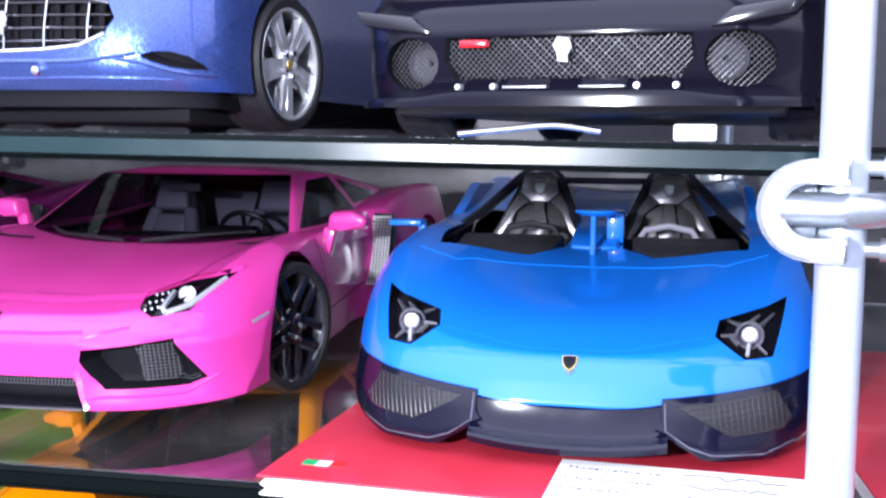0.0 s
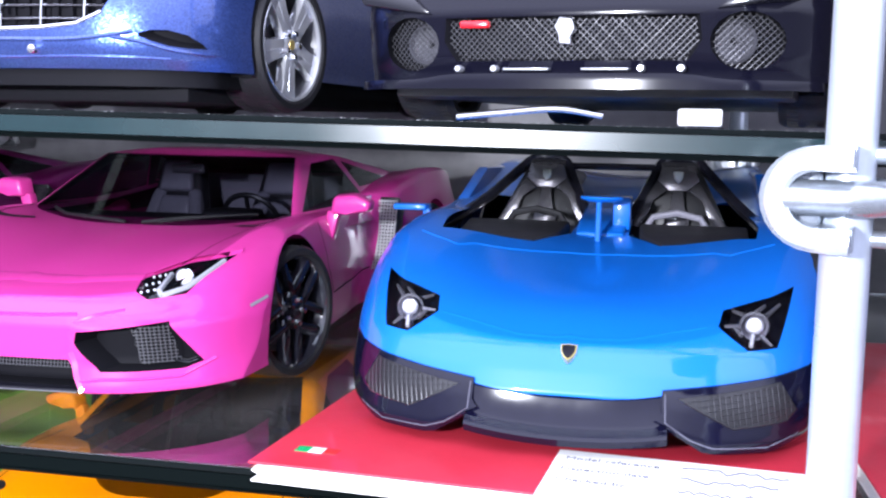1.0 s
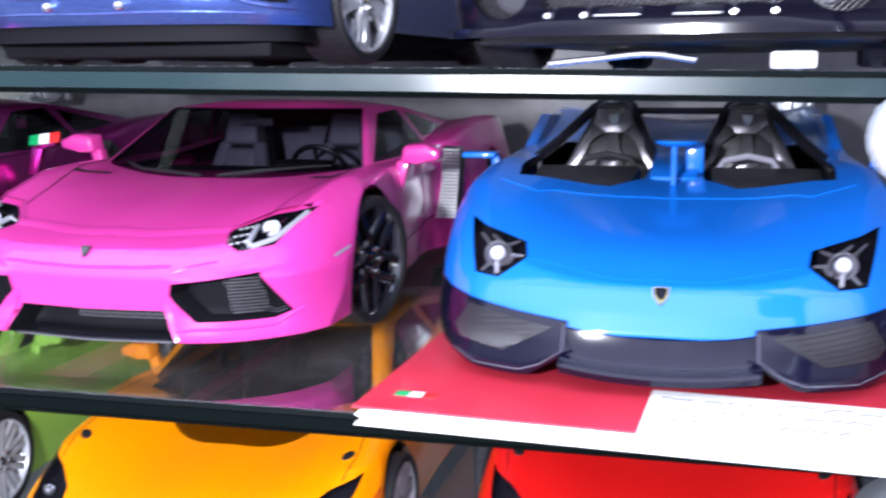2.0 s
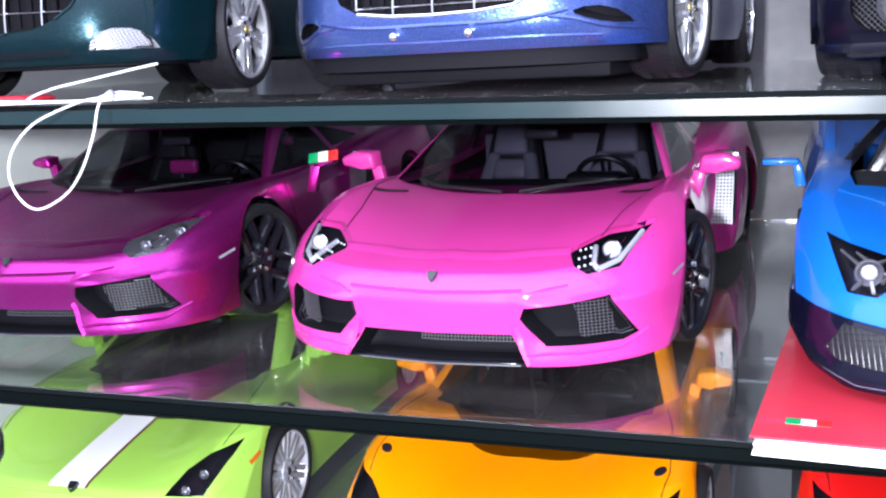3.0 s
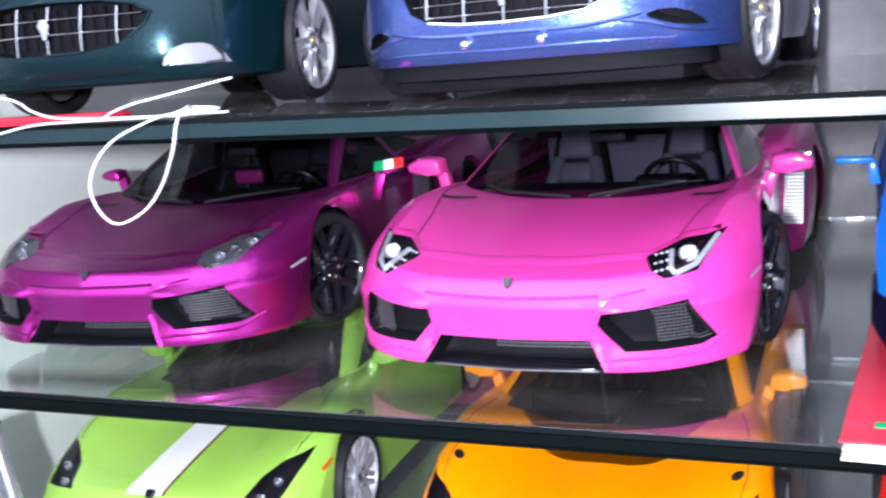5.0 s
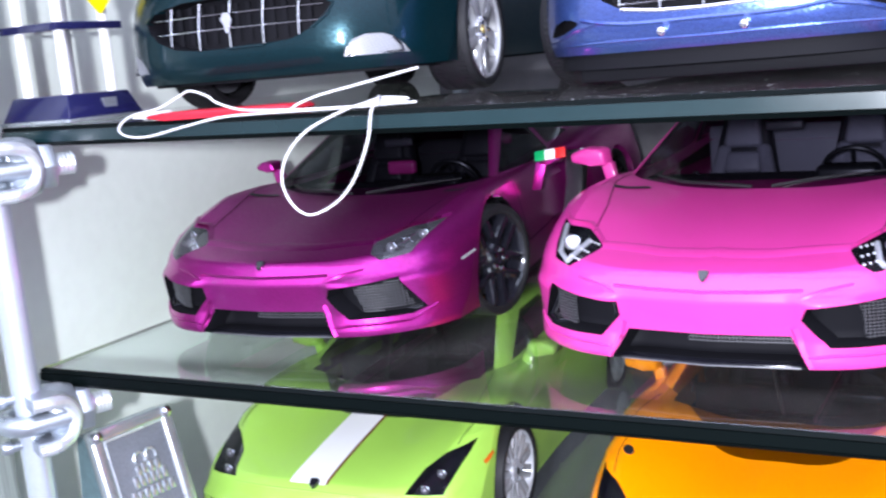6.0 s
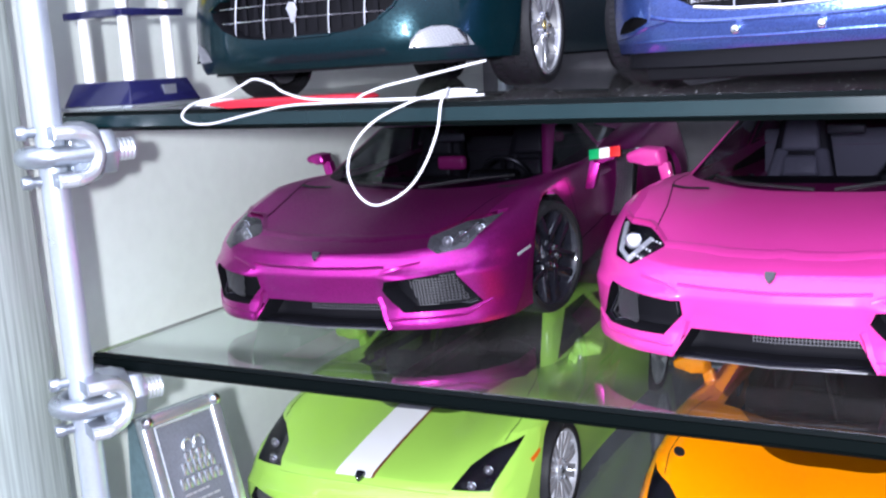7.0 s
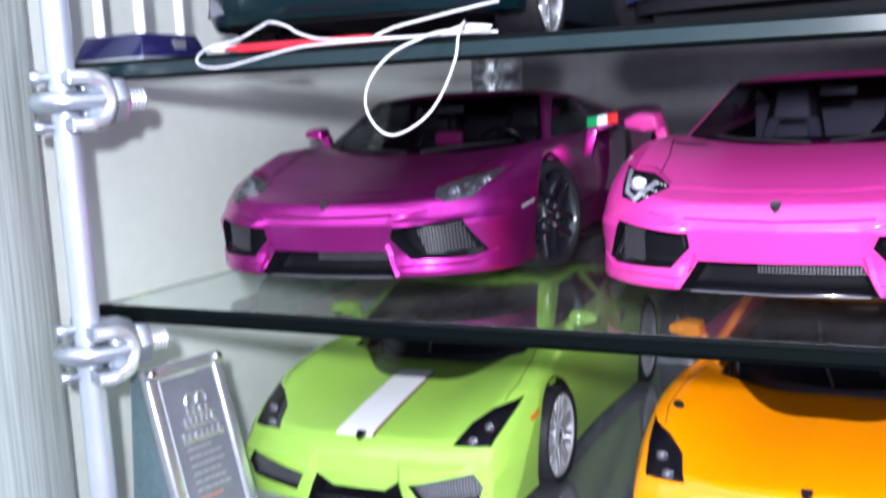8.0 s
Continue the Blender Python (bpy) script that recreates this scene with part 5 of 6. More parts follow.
# ---- black sports car with a wide mesh grille ----
def black_coupe(m, label):
    car = thing("model_car", m, label, "model car", "model cars on the shelves")
    H = Sheet([0, 0.35, 0.65, 0.83, 0.97], [-0.05, 0.1, 0.35, 0.8, 1.25, 1.8, 2.5, 3.2, 3.8, 4.3, 4.6], [
        [0.50, 0.54, 0.60, 0.68, 0.76, 0.80, 0.85, 0.88, 0.90, 0.90, 0.86],
        [0.50, 0.54, 0.60, 0.68, 0.76, 0.80, 0.85, 0.88, 0.90, 0.90, 0.86],
        [0.49, 0.53, 0.61, 0.72, 0.78, 0.80, 0.85, 0.90, 0.92, 0.90, 0.85],
        [0.47, 0.51, 0.60, 0.73, 0.78, 0.78, 0.83, 0.90, 0.92, 0.90, 0.83],
        [0.42, 0.46, 0.54, 0.65, 0.70, 0.70, 0.74, 0.80, 0.84, 0.80, 0.74]])
    plan = Curve([0, 0.4, 0.65, 0.8, 0.9, 0.97], [0, 0.02, 0.07, 0.16, 0.30, 0.58], True)
    rake = lambda z: np.interp(z, [0.1, 0.19, 0.24, 0.40, 0.5, 0.6], [0.06, 0.05, 0.03, 0.0, 0.03, 0.12])
    wide = Curve([0, 0.6, 1.0, 1.6, 2.2, 2.9, 3.5, 4.0, 4.6], [0.95, 0.96, 0.97, 0.93, 0.91, 0.92, 0.94, 0.92, 0.80])
    body = shell(H, lambda x, z: plan(np.abs(x)) + rake(z), lambda y, z: wide(y) - 0.06 * np.maximum(0, z - 0.5), lambda x, z: 4.5 - 0.4 * x * x, 0.16, nx=44, ny=60, nz=22)
    arches(body, car, 0.98, 3.5, 0.375)
    grille = [(-0.43, 0.228), (0.43, 0.228), (0.475, 0.30), (0.465, 0.385), (-0.465, 0.385), (-0.475, 0.30)]
    intake(body, car, grille, (0, 0.06, 0), name="front_grille", both=False, wires=0.0165, wire_mat=WIREDARK, wire_r=0.0017, slant=45)
    round_ = [(0.625 + math.cos(k * math.tau / 18) * 0.125, 0.295 + math.sin(k * math.tau / 18) * 0.10) for k in range(18)]
    intake(body, car, round_, (0, 0.10, 0), name="brake_inlet", wires=0.0165, wire_mat=WIREDARK, wire_r=0.0015, slant=45)
    part("body", body, BLACKCAR, car)
    for s in (1, -1):
        e = lathe([(-0.01, 0.078), (-0.02, 0.070), (0.0, 0.060), (0.03, 0.0005)], "y", 24)
        bmesh.ops.translate(e, verts=e.verts, vec=(s * 0.575, 0.14, 0.295))
        part("fog_lamp", e, LAMPGREY, car, "round grey lamp behind a mesh")
        part("plate_mount", box(s * 0.145 - 0.085, -0.0, 0.193, s * 0.145 + 0.085, 0.06, 0.201, 0.003), RIMGREY, car)
        for x in (0.27, 0.41):
            part("splitter_bolt", lathe_y(s * x, 0.03, 0.20, 0.013, 0.02), RIMGREY, car)
        h = softened(prism([(s * 0.52, 0.40), (s * 0.80, 0.44), (s * 0.84, 0.50), (s * 0.60, 0.47)], "y", 0.02, 0.30), 0.01)
        part("headlight", h, GLOSS, car)
    lip = shell(lambda x, y: 0.160 + 0.022 * np.clip((0.56 - np.abs(x)) / 0.12, 0, 1) + 0 * y, lambda x, z: plan(np.abs(x)) * 0.9 - 0.03 + 0 * z, lambda y, z: 0.88 + 0 * y, lambda x, z: 0.7 + 0 * x, 0.125, nx=30, ny=8, nz=4, smooth=1)
    part("front_splitter", lip, BLACKCAR, car, "wide gloss dark splitter")
    part("underbody", box(-0.78, 0.30, 0.10, 0.78, 3.9, 0.20, 0.02), BLACK, car)
    part("marker_lens", box(-0.395, -0.015, 0.345, -0.285, 0.03, 0.372, 0.008), REDLENS, car, "small red lens in the grille")
    em = prism([(-0.02, 0.285), (0.03, 0.28), (0.015, 0.31), (0.04, 0.335), (0.028, 0.375), (-0.02, 0.382), (-0.04, 0.345), (-0.015, 0.32)], "y", -0.015, 0.03)
    part("emblem", softened(em, 0.004, 1), CHROME, car, "small plain chrome emblem")
    cabin = shell(lambda x, y: 1.18 - 0.06 * x * x + 0 * y, lambda x, z: 1.3 + 1.8 * (z - 0.8), lambda y, z: 0.80 - 0.45 * (z - 0.75), lambda x, z: 3.6 - 1.5 * (z - 0.80), 0.72, nx=24, ny=30, nz=12, front=1.0)
    windows(cabin, car, [(-0.68, 0.82), (0.68, 0.82), (0.55, 1.12), (-0.55, 1.12)], [[(1.7, 0.88), (2.05, 1.08), (2.6, 1.09), (2.8, 0.92)]])
    part("roof", cabin, BLACKCAR, car)
    interior(car, 1.5, 2.8, 0.64, 0.25, 1.80, 0.84, 2.45, CABIN)
    wheels(car, "street", 0.83, 0.98, 0.80, 3.5)
    return car


# ---- the cabinet ----
def l2(x):
    """Height of the upper shelf's top, which hangs a little lower to the right."""
    return 0.0733 - 0.0127 * x


L0 = -0.082
SHELF_X0, SHELF_X1, SHELF_D = -0.198, 0.62, 0.288


def glass_shelf(name, ztop, thick, label, tilt=0.0, edge=EDGE):
    t = thing(name, Matrix.Translation((0, 0, ztop)) @ Matrix.Rotation(tilt, 4, "Y"), label, "glass shelf", "glass shelves")
    c = 0.0009
    pane = prism([(0.0012, -thick + c), (0.0012, -c), (0.002, 0.0), (SHELF_D, 0.0), (SHELF_D, -thick), (0.002, -thick)], "x", SHELF_X0, SHELF_X1)
    p = part("pane", pane, GLASS, t, scale=1.0)
    p.visible_shadow = False
    part("polished_edge", box(SHELF_X0, 0.0002, -thick + c * 1.4, SHELF_X1, 0.0010, -c * 1.4), edge, t, "ground front edge of the glass", scale=1.0)
    for z0, z1 in ((-thick, -thick + c * 1.3), (-c * 1.3, 0.0)):
        ch = prism([(0.0004, (z0 + z1) / 2 + (0.0004 if z1 < -0.001 else -0.0004)), (0.0011, z0), (0.0011, z1)], "x", SHELF_X0, SHELF_X1)
        part("chamfer", ch, EDGEDARK, t, scale=1.0)
    return t


glass_shelf("glass_shelf", l2(0), 0.0058, "thick clear glass shelf with a bright polished edge, carrying model cars", math.atan(0.0127))
glass_shelf("glass_shelf", 0.0, 0.0052, "thick clear glass shelf with a dark green edge, carrying model cars", edge=EDGEDARK)
glass_shelf("glass_shelf", L0, 0.0055, "clear glass shelf below, carrying model cars", edge=EDGEDARK)

LEFT, REAR = -0.226, 0.345
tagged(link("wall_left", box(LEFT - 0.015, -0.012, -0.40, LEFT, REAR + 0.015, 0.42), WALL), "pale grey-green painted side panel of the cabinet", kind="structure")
tagged(link("wall_back", box(LEFT, REAR, -0.40, 0.70, REAR + 0.015, 0.42), BACK), "grey back panel of the cabinet, darkened in colour for the shade behind the cars", kind="structure")
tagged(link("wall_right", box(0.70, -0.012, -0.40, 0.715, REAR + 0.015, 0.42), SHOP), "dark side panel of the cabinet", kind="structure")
tagged(link("cabinet_floor", box(LEFT - 0.015, -0.012, -0.415, 0.715, REAR + 0.015, -0.40), SHOP), "dark floor panel of the cabinet", kind="structure")
tagged(link("cabinet_top", box(LEFT - 0.015, -0.012, 0.42, 0.715, REAR + 0.015, 0.435), SHOP), "dark top panel of the cabinet", kind="structure")
tagged(link("floor", box(-2.5, -3.0, -1.02, 2.5, 1.2, -1.0), SHOP), "dark plain shop floor", kind="structure")
tagged(link("cabinet_post", softened(box(LEFT - 0.015, -0.060, -0.40, -0.2135, -0.001, 0.42), 0.0024, 3), POST), "streaked grey corner post of the cabinet", kind="structure")

def dust(name, label, count, zof, y0, y1, seed):
    """Fine specks of dust lying on the glass, thickest along the front."""
    rnd = random.Random(seed)
    vs, fs = [], []
    for _ in range(count):
        x, y = rnd.uniform(-0.19, 0.30), y0 + (y1 - y0) * rnd.random() ** 1.4
        r, a = rnd.choice((0.00003, 0.00004, 0.00005, 0.00009)), rnd.random() * 6.28
        z, n = zof(x), len(vs)
        vs += [(x + math.cos(a + k * 2.09) * r * (2.2 if k == 0 else 1), y + math.sin(a + k * 2.09) * r, z) for k in range(3)] + [(x, y, z + r)]
        fs += [(n, n + 1, n + 3), (n + 1, n + 2, n + 3), (n + 2, n, n + 3), (n, n + 2, n + 1)]
    me = bpy.data.meshes.new(name)
    me.from_pydata(vs, [], fs)
    me.materials.append(DUST)
    return tagged(new(name, me), label, "dust", kind="stuff")


dust("dust", "fine pale dust on the upper glass shelf", 1000, l2, 0.003, 0.06, 3)
dust("dust", "sparse pale dust on the middle glass shelf", 250, lambda x: 0.0, 0.003, 0.08, 4)


# ---- poles and their clips ----
def pole(x, y):
    t = thing("pole", Matrix.Translation((x, y, 0)), "satin aluminium upright pole that carries the glass shelves", "pole", "shelf poles")
    part("tube", lathe([(-0.395, 0.0041), (0.41, 0.0041)], "z", 24), POLE, t, scale=1.0)
    return t


def clip(x, y, z, aim, k=1.0, bolted=True):
    """A wire-rope clip: a U-bolt round the pole, a cast saddle, nut and bolt end."""
    t = thing("shelf_clip", Matrix.Translation((x, y, z)) @ Matrix.Rotation(radians(aim), 4, "Z") @ Matrix.Scale(k, 4), "zinc-plated clip bolted round the pole under a glass shelf", "shelf clip", "shelf clips")
    loop = [(0.0095, 0.0072, 0), (0.004, 0.0074, 0)] + [(math.cos(a) * 0.0074, math.sin(a) * 0.0074, 0) for a in [math.pi * (0.5 + i / 14) for i in range(15)]] + [(0.004, -0.0074, 0), (0.0095, -0.0072, 0)]
    part("u_bolt", rod(loop, 0.0031, 14), ZINC, t, scale=1.0)
    outer = [(-0.0015, 0.0088)] + [(0.0045 + math.sin(a) * 0.0095, math.cos(a) * 0.0088) for a in [math.pi * i / 12 for i in range(13)]] + [(-0.0015, -0.0088)]
    inner = [(-0.0015, -0.0047)] + [(0.0040 + math.sin(a) * 0.0052, -math.cos(a) * 0.0047) for a in [math.pi * i / 12 for i in range(13)]] + [(-0.0015, 0.0047)]
    n = len(outer)
    sad = bmesh.new()
    ring = []
    for v in (-1, 1):
        wide = lambda p: v * (0.0122 - 0.0050 * max(0.0, p - 0.004) / 0.010)
        ring.append(([sad.verts.new((p, wide(p), q)) for p, q in outer], [sad.verts.new((p, wide(p), q)) for p, q in inner[::-1]]))
    (oa, ia), (ob_, ib) = ring
    for i in range(n - 1):
        sad.faces.new((oa[i], oa[i + 1], ia[i + 1], ia[i]))
        sad.faces.new((ob_[i], ib[i], ib[i + 1], ob_[i + 1]))
        sad.faces.new((oa[i], ob_[i], ob_[i + 1], oa[i + 1]))
        sad.faces.new((ia[i], ia[i + 1], ib[i + 1], ib[i]))
    for i in (0, n - 1):
        sad.faces.new((oa[i], ia[i], ib[i], ob_[i]))
    bmesh.ops.bevel(sad, geom=[e for e in sad.edges if e.calc_face_angle(0) > 0.6], offset=0.0019, segments=4, affect="EDGES", profile=0.5)
    s = part("saddle", sad, ZINC, t, "cast horseshoe saddle", scale=1.0)
    lip = smooth_line([(-0.0012, 0.0070), (0.0040, 0.0068), (0.0088, 0.0052), (0.0112, 0.0), (0.0088, -0.0052), (0.0040, -0.0068), (-0.0012, -0.0070)], 5, 2)
    for v in (-1, 1):
        part("saddle_lip", rod([(p, v * (0.0124 - 0.0050 * max(0.0, p - 0.004) / 0.010), q) for p, q in lip], 0.0019, 10), LIP, s, "rounded bright lip of the saddle", scale=1.0)
    web = box(0.0040, -0.0050, -0.0055, 0.0130, 0.0050, 0.0055, 0.0012)
    part("saddle_web", web, ZINC, s, scale=1.0)
    for q in (0.0072, -0.0072):
        part("rivet", lathe([(-0.0095, 0.0004), (-0.0093, 0.0017), (-0.0085, 0.0021), (-0.0066, 0.0021), (-0.0066, 0.0015), (0.0, 0.0015)], "x", 12).copy(), ZINC, s, scale=1.0).location = (0, 0, q)
    if not bolted:
        return t
    part("saddle_boss", softened(lathe([(0.0040, 0.0086), (0.0055, 0.0096), (0.0095, 0.0094), (0.0134, 0.0080), (0.0134, 0.0004)], "x", 24), 0.0004, 1), ZINC, s, scale=1.0)
    part("nut", softened(lathe([(0.0130, 0.0004), (0.0130, 0.0074), (0.0178, 0.0074), (0.0178, 0.0004)], "x", 6), 0.0005), ZINC, t, "hexagonal nut", scale=1.0)
    bolt = [(0.0176 + 0.0006 * i, 0.0033 if i % 2 else 0.0035) for i in range(11)]
    part("bolt_end", lathe(bolt + [(0.0244, 0.0028), (0.0246, 0.0003)], "x", 18), LIP, t, "bright threaded bolt end", scale=1.0)
    return t


for px, py in ((-0.190, -0.0125), (0.1928, -0.0125), (-0.190, 0.300), (0.1928, 0.300)):
    pole(px, py)
clip(-0.190, -0.0125, 0.0640, 62)
clip(-0.190, -0.0125, -0.0115, 62)
clip(-0.190, -0.0125, L0 - 0.012, 62)
clip(0.1928, -0.0125, 0.0605, 168, 0.95, False)
clip(0.1928, -0.0125, -0.0115, 168, 0.95, False)
clip(-0.190, 0.300, 0.0640, -40)
clip(0.1928, 0.300, 0.0560, 258)
clip(-0.190, 0.300, -0.0115, -40)
clip(0.1928, 0.300, -0.0115, 220)


# ---- model cars ----
def at(x, y, z, yaw):
    return Matrix.Translation((x / 1000, y / 1000, z)) @ Matrix.Rotation(radians(yaw), 4, "Z")


ROW = "model cars on the shelves"
wedge_coupe(at(7.3, 20, 0, -2), PINK, "bright pink wedge-shaped model sports car on the glass shelf", ROW)
wedge_coupe(at(-126.5, 23.5, 0, 2.6), PURPLE, "metallic purple-magenta wedge-shaped model sports car on the glass shelf", ROW, flag=True, glow=SMOKED, wire=FINE, inner=[(0.53, 0.385), (0.75, 0.412), (0.80, 0.26), (0.57, 0.24)])
speedster(at(145.0, 14, 0.0045, -0.5), BLUE, "bright blue open two-seat model speedster standing on a red booklet")
wedge_coupe(at(286, 30, 0, -8), NAVY, "dark navy model sports car on the glass shelf", ROW)
short_coupe(at(-135.5, 48, L0, 2), LIME, "lime green model sports coupe with a broad white bonnet stripe", stripe=True)
short_coupe(at(11.2, 41, L0, 0), ORANGE, "orange model sports coupe on the lower glass shelf")
short_coupe(at(146, 56, L0, 0), RED, "red model sports coupe on the lower glass shelf")
tourer(at(9.0, 26.5, l2(0.0085), -2.5), VIOLET, "metallic blue-violet model grand tourer with an oval chrome grille")
tourer(at(-119.5, 15, l2(-0.12), 4.5), TEAL, "dark green metallic model grand tourer with half-round fog lamps", lens=True)
black_coupe(at(142.5, 17, l2(0.1425), -8), "gloss black model sports car with a wide mesh grille")


# ---- booklets ----
def booklet(m, w, d, h, label):
    t = thing("booklet", m, label, "booklet", "red booklets")
    pages = prism([(0.0006, h * 0.55), (0.0035, h * 0.22), (0.012, 0.0004), (w - 0.0008, 0.0004), (w - 0.0008, h - 0.0005), (0.006, h - 0.0005), (0.0016, h * 0.80)], "y", 0.0002, d - 0.0006)
    part("page_block", pages, PAGES, t, "white page block that tapers to the spine", scale=1.0)
    part("front_cover", box(0, 0, h - 0.0005, w, d, h, 0.0001, 1), COVER, t, scale=1.0)
    part("back_cover", box(0.0004, 0.0004, 0, w - 0.0004, d, 0.0004), PAGES, t, scale=1.0)
    return t


b1 = booklet(at(84.5, -6.0, 0, -3.5), 0.112, 0.16, 0.0042, "red card booklet with white pages under the blue model car")
for i, fm in enumerate((FLAGGREEN, WHITE, FLAGRED)):
    part("flag_stripe", box(0.0060 + 0.0030 * i, 0.0090, 0.0042, 0.0090 + 0.0030 * i, 0.0122, 0.0043), fm, b1, "printed flag on the cover" if i == 0 else "", scale=1.0)
booklet(at(205, -8, 0, 2), 0.112, 0.16, 0.0042, "second red card booklet lying beside the first")


def words(text, size, material, parent, m):
    cu = bpy.data.curves.new("lettering", "FONT")
    cu.body, cu.size, cu.extrude = text, size, 0.00003
    tmp = new("lettering", cu)
    bpy.context.view_layer.update()
    me = bpy.data.meshes.new_from_object(tmp.evaluated_get(bpy.context.evaluated_depsgraph_get()))
    bpy.data.objects.remove(tmp)
    me.materials.clear()
    me.materials.append(material)
    ob = new("lettering", me)
    ob.parent, ob.matrix_basis = parent, m
    return ob


def scribble(material, parent, x, y, z, w, h, seed):
    rnd = random.Random(seed)
    pts = [(x + w * i / 14, y + h * (rnd.random() - 0.5), z) for i in range(15)]
    part("handwriting", rod(pts, 0.00014, 4), material, parent, scale=1.0)


card = thing("inspection_card", at(142.0, -13.0, 0.0043, -4), "white inspection card with handwriting, lying on a red booklet", "card")
part("card_sheet", box(0, 0, 0, 0.055, 0.030, 0.0002), PAPER, card, scale=1.0)
for i, (text, hw) in enumerate((("Model reference:", 0.020), ("Inspection date", 0.018), ("Checked by:", 0.014))):
    yy = 0.0240 - 0.0064 * i
    words(text, 0.0028, INK, card, Matrix.Translation((0.002, yy, 0.00024)))
    scribble(INK, card, 0.025, yy + 0.0012, 0.0003, hw, 0.0030, 5 + i)

# ---- things on the upper shelf ----
def trophy():
    z = l2(-0.19)
    t = thing("trophy", Matrix.Translation((-0.191, 0.0235, z)), "small trophy with navy bases and white columns", "trophy")
    base = bmesh.new()
    bmesh.ops.create_cube(base, size=1)
    for v in base.verts:
        k = 0.0145 if v.co.z < 0 else 0.0118
        v.co = Vector((math.copysign(k, v.co.x), math.copysign(k * 1.08, v.co.y), 0.0012 if v.co.z < 0 else 0.0085))
    bs = part("plinth", softened(base, 0.0004), NAVYBASE, t, "navy lacquered plinth", scale=1.0)
    part("plinth_foot", box(-0.0152, -0.0163, 0, 0.0152, 0.0163, 0.0012, 0.0003), PEWTER, bs, scale=1.0)
    part("name_plate", box(0.0118, 0.000, 0.0034, 0.0136, 0.0055, 0.0066), SLATE, bs, "small blank dark plate", scale=1.0)
    for x in (-0.0085, 0.0085):
        for y in (-0.0092, 0.0092):
            part("column", lathe([(0.0085, 0.0017), (0.0280, 0.0017)], "z", 12).copy(), COLUMN, t, scale=1.0).location = (x, y, 0)
            part("column", lathe([(0.0302, 0.0017), (0.0520, 0.0017)], "z", 12).copy(), COLUMN, t, scale=1.0).location = (x, y, 0)
    part("column", lathe([(0.0085, 0.0020), (0.0280, 0.0020)], "z", 12), COLUMN, t, scale=1.0)
    part("tray", box(-0.0125, -0.0135, 0.0278, 0.0125, 0.0135, 0.0302, 0.0004), NAVYBASE, t, "navy middle plate", scale=1.0)
    part("tray", box(-0.0125, -0.0135, 0.0520, 0.0125, 0.0135, 0.0545, 0.0004), NAVYBASE, t, scale=1.0)
    out = [(0, -0.0062), (0.0042, -0.002), (0.0042, 0.005), (-0.0042, 0.005), (-0.0042, -0.002)]
    sh = prism([(y + 0.004, zz + 0.0385) for y, zz in out], "x", 0.0128, 0.0140)
    part("pennant", sh, YELLOW, t, "plain yellow shield", scale=1.0)
    return t


trophy()

zt = l2(-0.115)
tag = thing("hang_tag", at(-139, -0.5, zt, 3), "red and white hang tag lying on the shelf edge", "hang tag")
tb = prism([(0.0, 0.0010), (0.006, 0.0002), (0.046, 0.0002), (0.048, 0.0012), (0.046, 0.0022), (0.006, 0.0023), (0.0, 0.0018)], "y", 0.0, 0.012)
part("tag_body", softened(tb, 0.0004), CRIMSON, tag, "red pointed tag", scale=1.0)
part("tag_tip", softened(prism([(-0.006, 0.0014), (0.0005, 0.0008), (0.0005, 0.0028)], "y", 0.001, 0.011), 0.0002), COLUMN, tag, scale=1.0)


z1 = l2(-0.08) + 0.0009
cord = thing("cord", Matrix(), "white knotted cord hanging in a loop over the glass edge", "cord")
hang = [(-0.066, 0.004, z1 + 0.0006), (-0.0615, -0.004, 0.0775), (-0.0598, -0.011, 0.0745), (-0.0596, -0.0142, 0.0680), (-0.0637, -0.0145, 0.0598), (-0.0692, -0.0145, 0.0541), (-0.0772, -0.0145, 0.0508), (-0.0823, -0.0145, 0.0531), (-0.0851, -0.0142, 0.0588), (-0.0832, -0.0138, 0.0652), (-0.0779, -0.0120, 0.0708), (-0.0715, -0.0070, 0.0744), (-0.0680, -0.0020, z1 + 0.0006), (-0.0640, 0.003, z1 + 0.0006)]
part("loop", rod(smooth_line(hang), 0.00030, 6), STRING, cord, scale=1.0)
lie = [(-0.0585, 0.004, z1 + 0.0004), (-0.068, 0.001, z1), (-0.0868, -0.0004, z1), (-0.100, -0.0010, z1), (-0.112, -0.0016, z1 - 0.0003), (-0.124, -0.0026, 0.0731), (-0.1364, -0.0034, 0.0711), (-0.1440, -0.0034, 0.0716), (-0.1468, -0.0030, 0.0738), (-0.1430, -0.0020, 0.0768), (-0.1335, -0.0010, 0.0784), (-0.1270, 0.0, 0.0810), (-0.1225, 0.0, 0.0824), (-0.1170, 0.0, 0.0808), (-0.1135, -0.0004, 0.0788), (-0.1070, -0.0006, 0.0768), (-0.1000, 0.0, z1 + 0.0008), (-0.0868, 0.0004, z1 + 0.0003), (-0.070, 0.003, z1), (-0.0575, 0.007, z1)]
part("strand", rod(smooth_line(lie), 0.00031, 6), STRING, cord, scale=1.0)
up = [(-0.0915, 0.002, z1 + 0.0006), (-0.0895, 0.003, z1 + 0.0018), (-0.0840, 0.004, z1 + 0.0034), (-0.0765, 0.006, z1 + 0.0048), (-0.069, 0.008, z1 + 0.0062), (-0.0635, 0.011, z1 + 0.0074), (-0.0600, 0.014, z1 + 0.0082)]
part("strand", rod(smooth_line(up), 0.00032, 6), STRING, cord, scale=1.0)
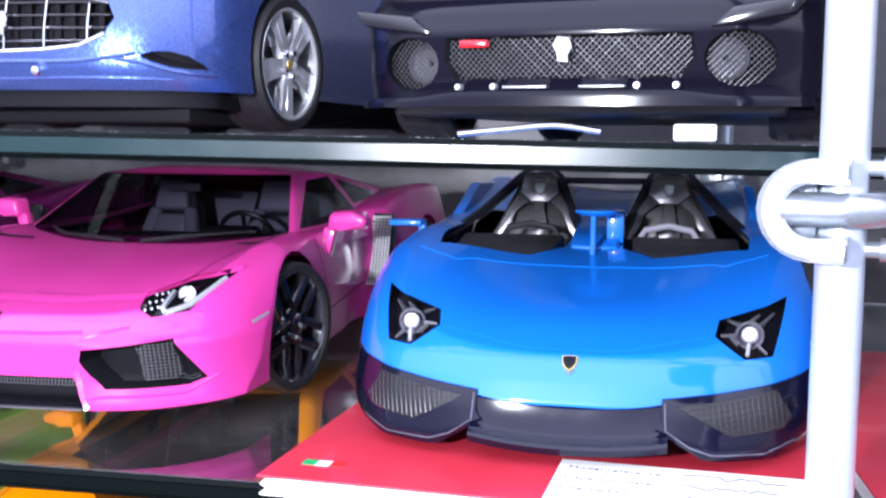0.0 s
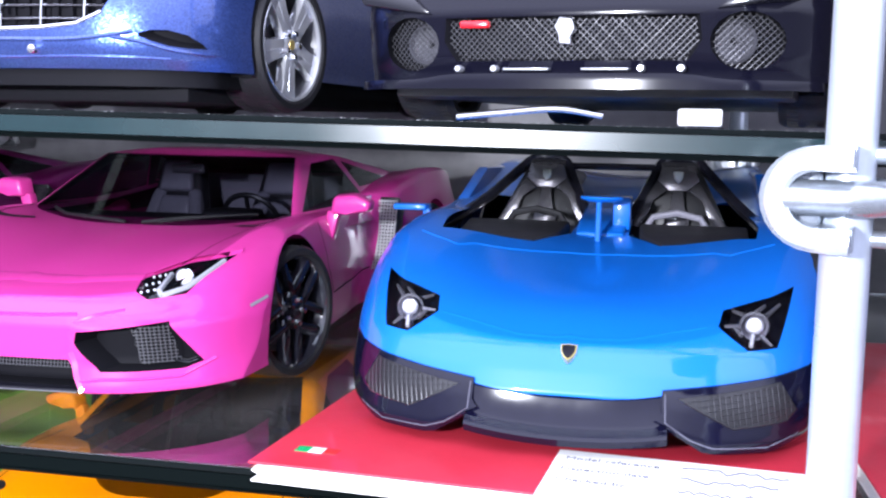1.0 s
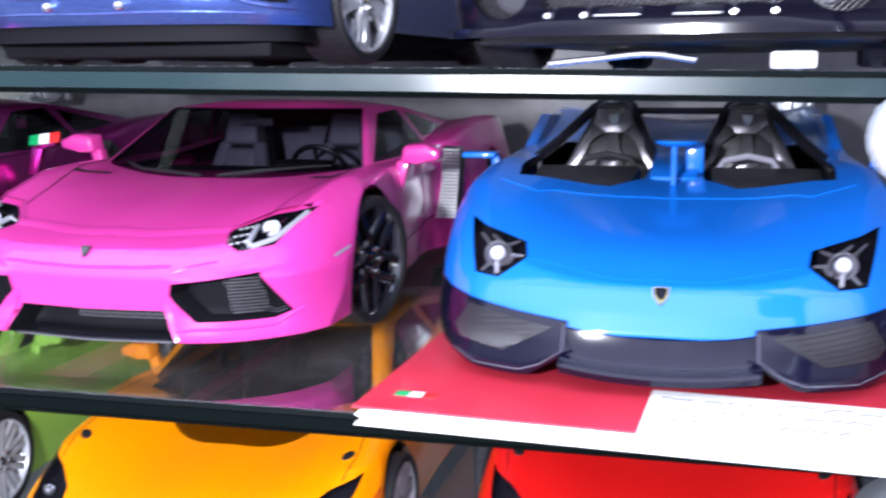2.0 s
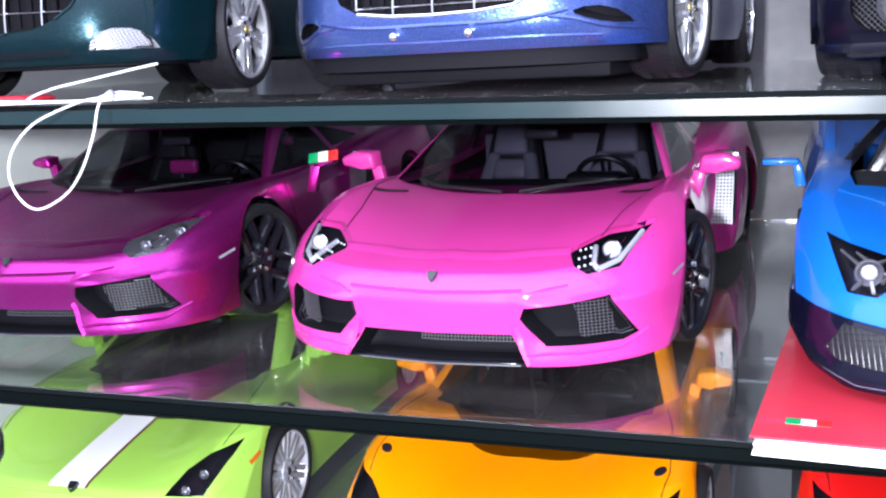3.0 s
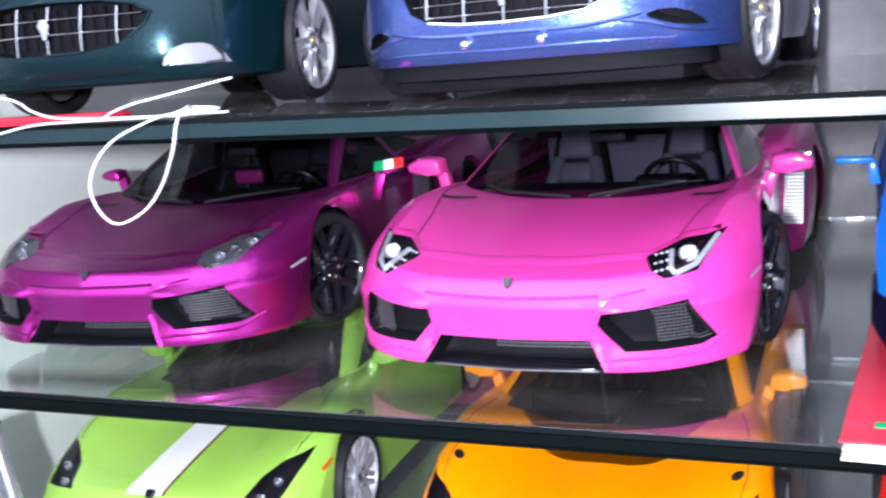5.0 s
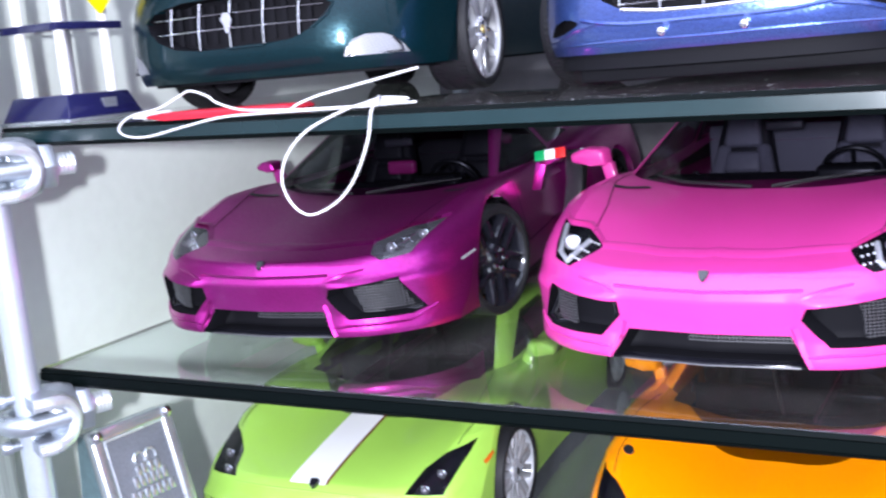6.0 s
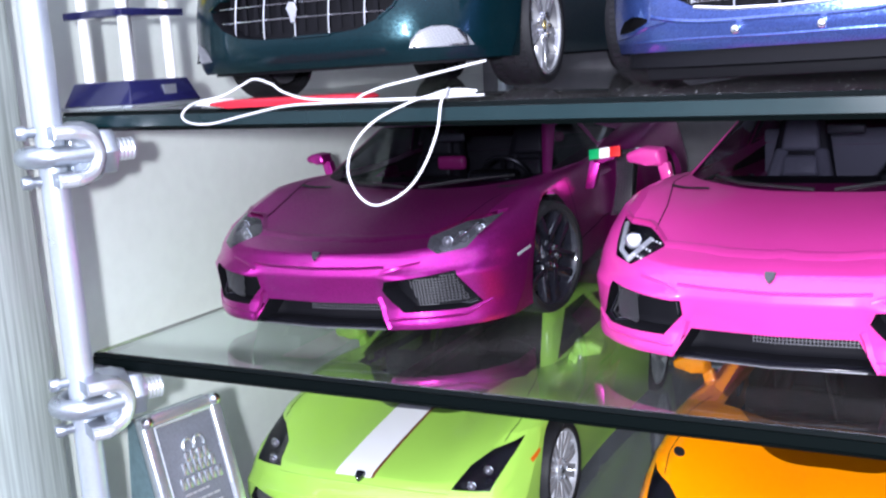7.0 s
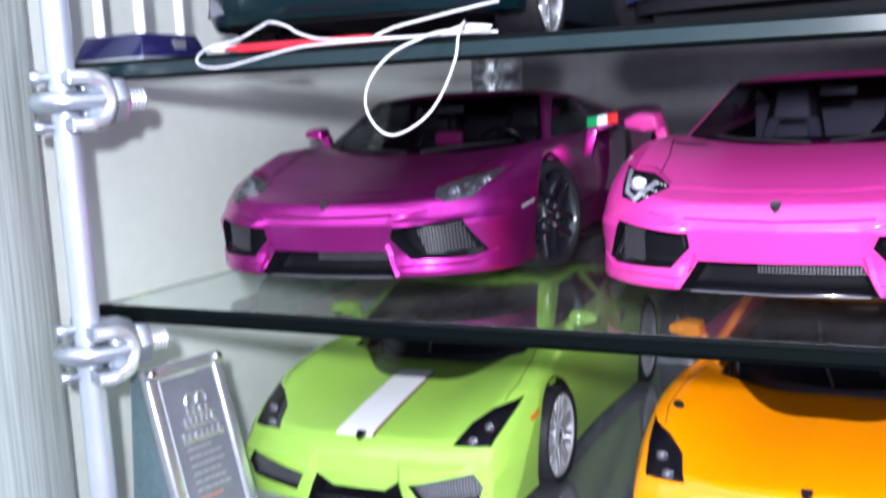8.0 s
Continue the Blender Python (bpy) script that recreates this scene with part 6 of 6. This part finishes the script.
for k in range(2):
    part("knot", rod(smooth_line([(-0.071, 0.0015 + 0.001 * k, z1 + 0.0004), (-0.064, 0.0005 + 0.001 * k, z1 + 0.0012 + 0.0006 * k), (-0.0575, 0.002 + 0.001 * k, z1 + 0.0005 + 0.0007 * k), (-0.0645, 0.003, z1 + 0.0010 + 0.0005 * k)], 6), 0.00028, 6), STRING, cord, scale=1.0)

zk = l2(0.14)
tool = thing("bent_rod", at(121.5, 14, zk, 0), "bright bent chrome rod lying under the black model car", "rod")
part("shaft", rod(smooth_line([(0, 0, 0.0012), (0.010, 0.001, 0.0022), (0.020, 0.001, 0.0030), (0.029, 0.002, 0.0018)], 6), 0.0007, 10), CHROME, tool, scale=1.0)
# no carton stands here: a white block imitates torch glare on the glass
note = thing("white_box", at(155, 18, zk, -4), "small glossy white block in place of the torch glare on the glass", "carton")
part("carton", box(0.010, 0, 0, 0.0185, 0.006, 0.0034, 0.0005), COLUMN, note, scale=1.0)

# ---- plaque on the lower shelf ----
plaque = thing("plaque", Matrix.Translation((-0.1674, 0.0, L0)) @ Matrix.Rotation(radians(80.5), 4, "Z"), "pewter-framed award plaque leaning on the side of the cabinet", "plaque")
lean = Matrix.Rotation(radians(-15), 4, "X")
w, h, fr = 0.032, 0.063, 0.0046
pieces = [("frame_bar", q, PEWTER, "rounded pewter frame bar") for q in (box(0, 0, 0, w, 0.0045, fr, 0.0012, 3), box(0, 0, h - fr, w, 0.0045, h, 0.0012, 3), box(0, 0.0001, 0.003, fr, 0.0044, h - 0.003, 0.0012, 3), box(w - fr, 0.0001, 0.003, w, 0.0044, h - 0.003, 0.0012, 3))]
pieces += [("frame_bead", q, LIP, "bright inner bead of the frame") for q in (rod([(fr, 0.0006, fr), (fr, 0.0006, h - fr)], 0.0004, 6), rod([(w - fr, 0.0006, fr), (w - fr, 0.0006, h - fr)], 0.0004, 6), rod([(fr, 0.0006, h - fr), (w - fr, 0.0006, h - fr)], 0.0004, 6))]
pieces.append(("plate", box(0.003, 0.0014, 0.003, w - 0.003, 0.0032, h - 0.003), SLATE, "dark slate plate"))
# a plain relief: two arches over two rows of rounded lumps
bump = random.Random(12)
lumps = []
for v, u0, u1, n in ((0.0375, 0.0085, 0.0255, 7), (0.0420, 0.0105, 0.0240, 6), (0.0455, 0.0125, 0.0225, 4)):
    for i in range(n):
        c = u0 + (u1 - u0) * (i + 0.5) / n
        half = (u1 - u0) / n * 0.46
        lumps.append(box(c - half, 0.0004 + 0.0003 * bump.random(), v - 0.0020, c + half, 0.0016, v + 0.0018 + 0.0006 * bump.random(), 0.0005, 2))
for c in (0.0152, 0.0195):
    lumps.append(rod([(c + math.cos(a) * 0.0019, 0.0010, 0.0490 + math.sin(a) * 0.0024) for a in [math.pi * (i / 10 * 1.3 - 0.15) for i in range(11)]], 0.0007, 8))
pieces += [("relief_piece", q, PEWTER, "") for q in lumps]
for c in ((0.0023, 0.0023), (w - 0.0023, 0.0023), (0.0023, h - 0.0023), (w - 0.0023, h - 0.0023)):
    k = bmesh.new()
    bmesh.ops.create_uvsphere(k, u_segments=14, v_segments=8, radius=0.0023, matrix=Matrix.Translation((c[0], 0.0006, c[1])))
    pieces.append(("corner_stud", k, CHROME, "polished round stud"))
for i in range(7):
    words_ = bmesh.new()
    u = 0.0095
    while u < 0.0215 + 0.002 * ((i * 7) % 3 - 1):
        wide = 0.0012 + 0.0022 * bump.random()
        join(words_, box(u, 0.0011, 0.0335 - 0.0027 * i, u + wide, 0.0014, 0.0342 - 0.0027 * i))
        u += wide + 0.0005
    pieces.append(("inscription_line", words_, BRASSINK if i == 6 else RIMGREY, "unreadable line of small print"))
for name, bm, mt, lb in pieces:
    bmesh.ops.transform(bm, matrix=lean, verts=bm.verts)
    part(name, bm, mt, plaque, lb, scale=1.0)
back = prism([(0.0045, 0.0), (0.0205, h * 0.93), (0.024, h * 0.93), (0.030, 0.0)], "x", 0.0005, w - 0.001)
part("easel_back", back, STRAP, plaque, "teal-grey wedge behind the frame", scale=1.0)
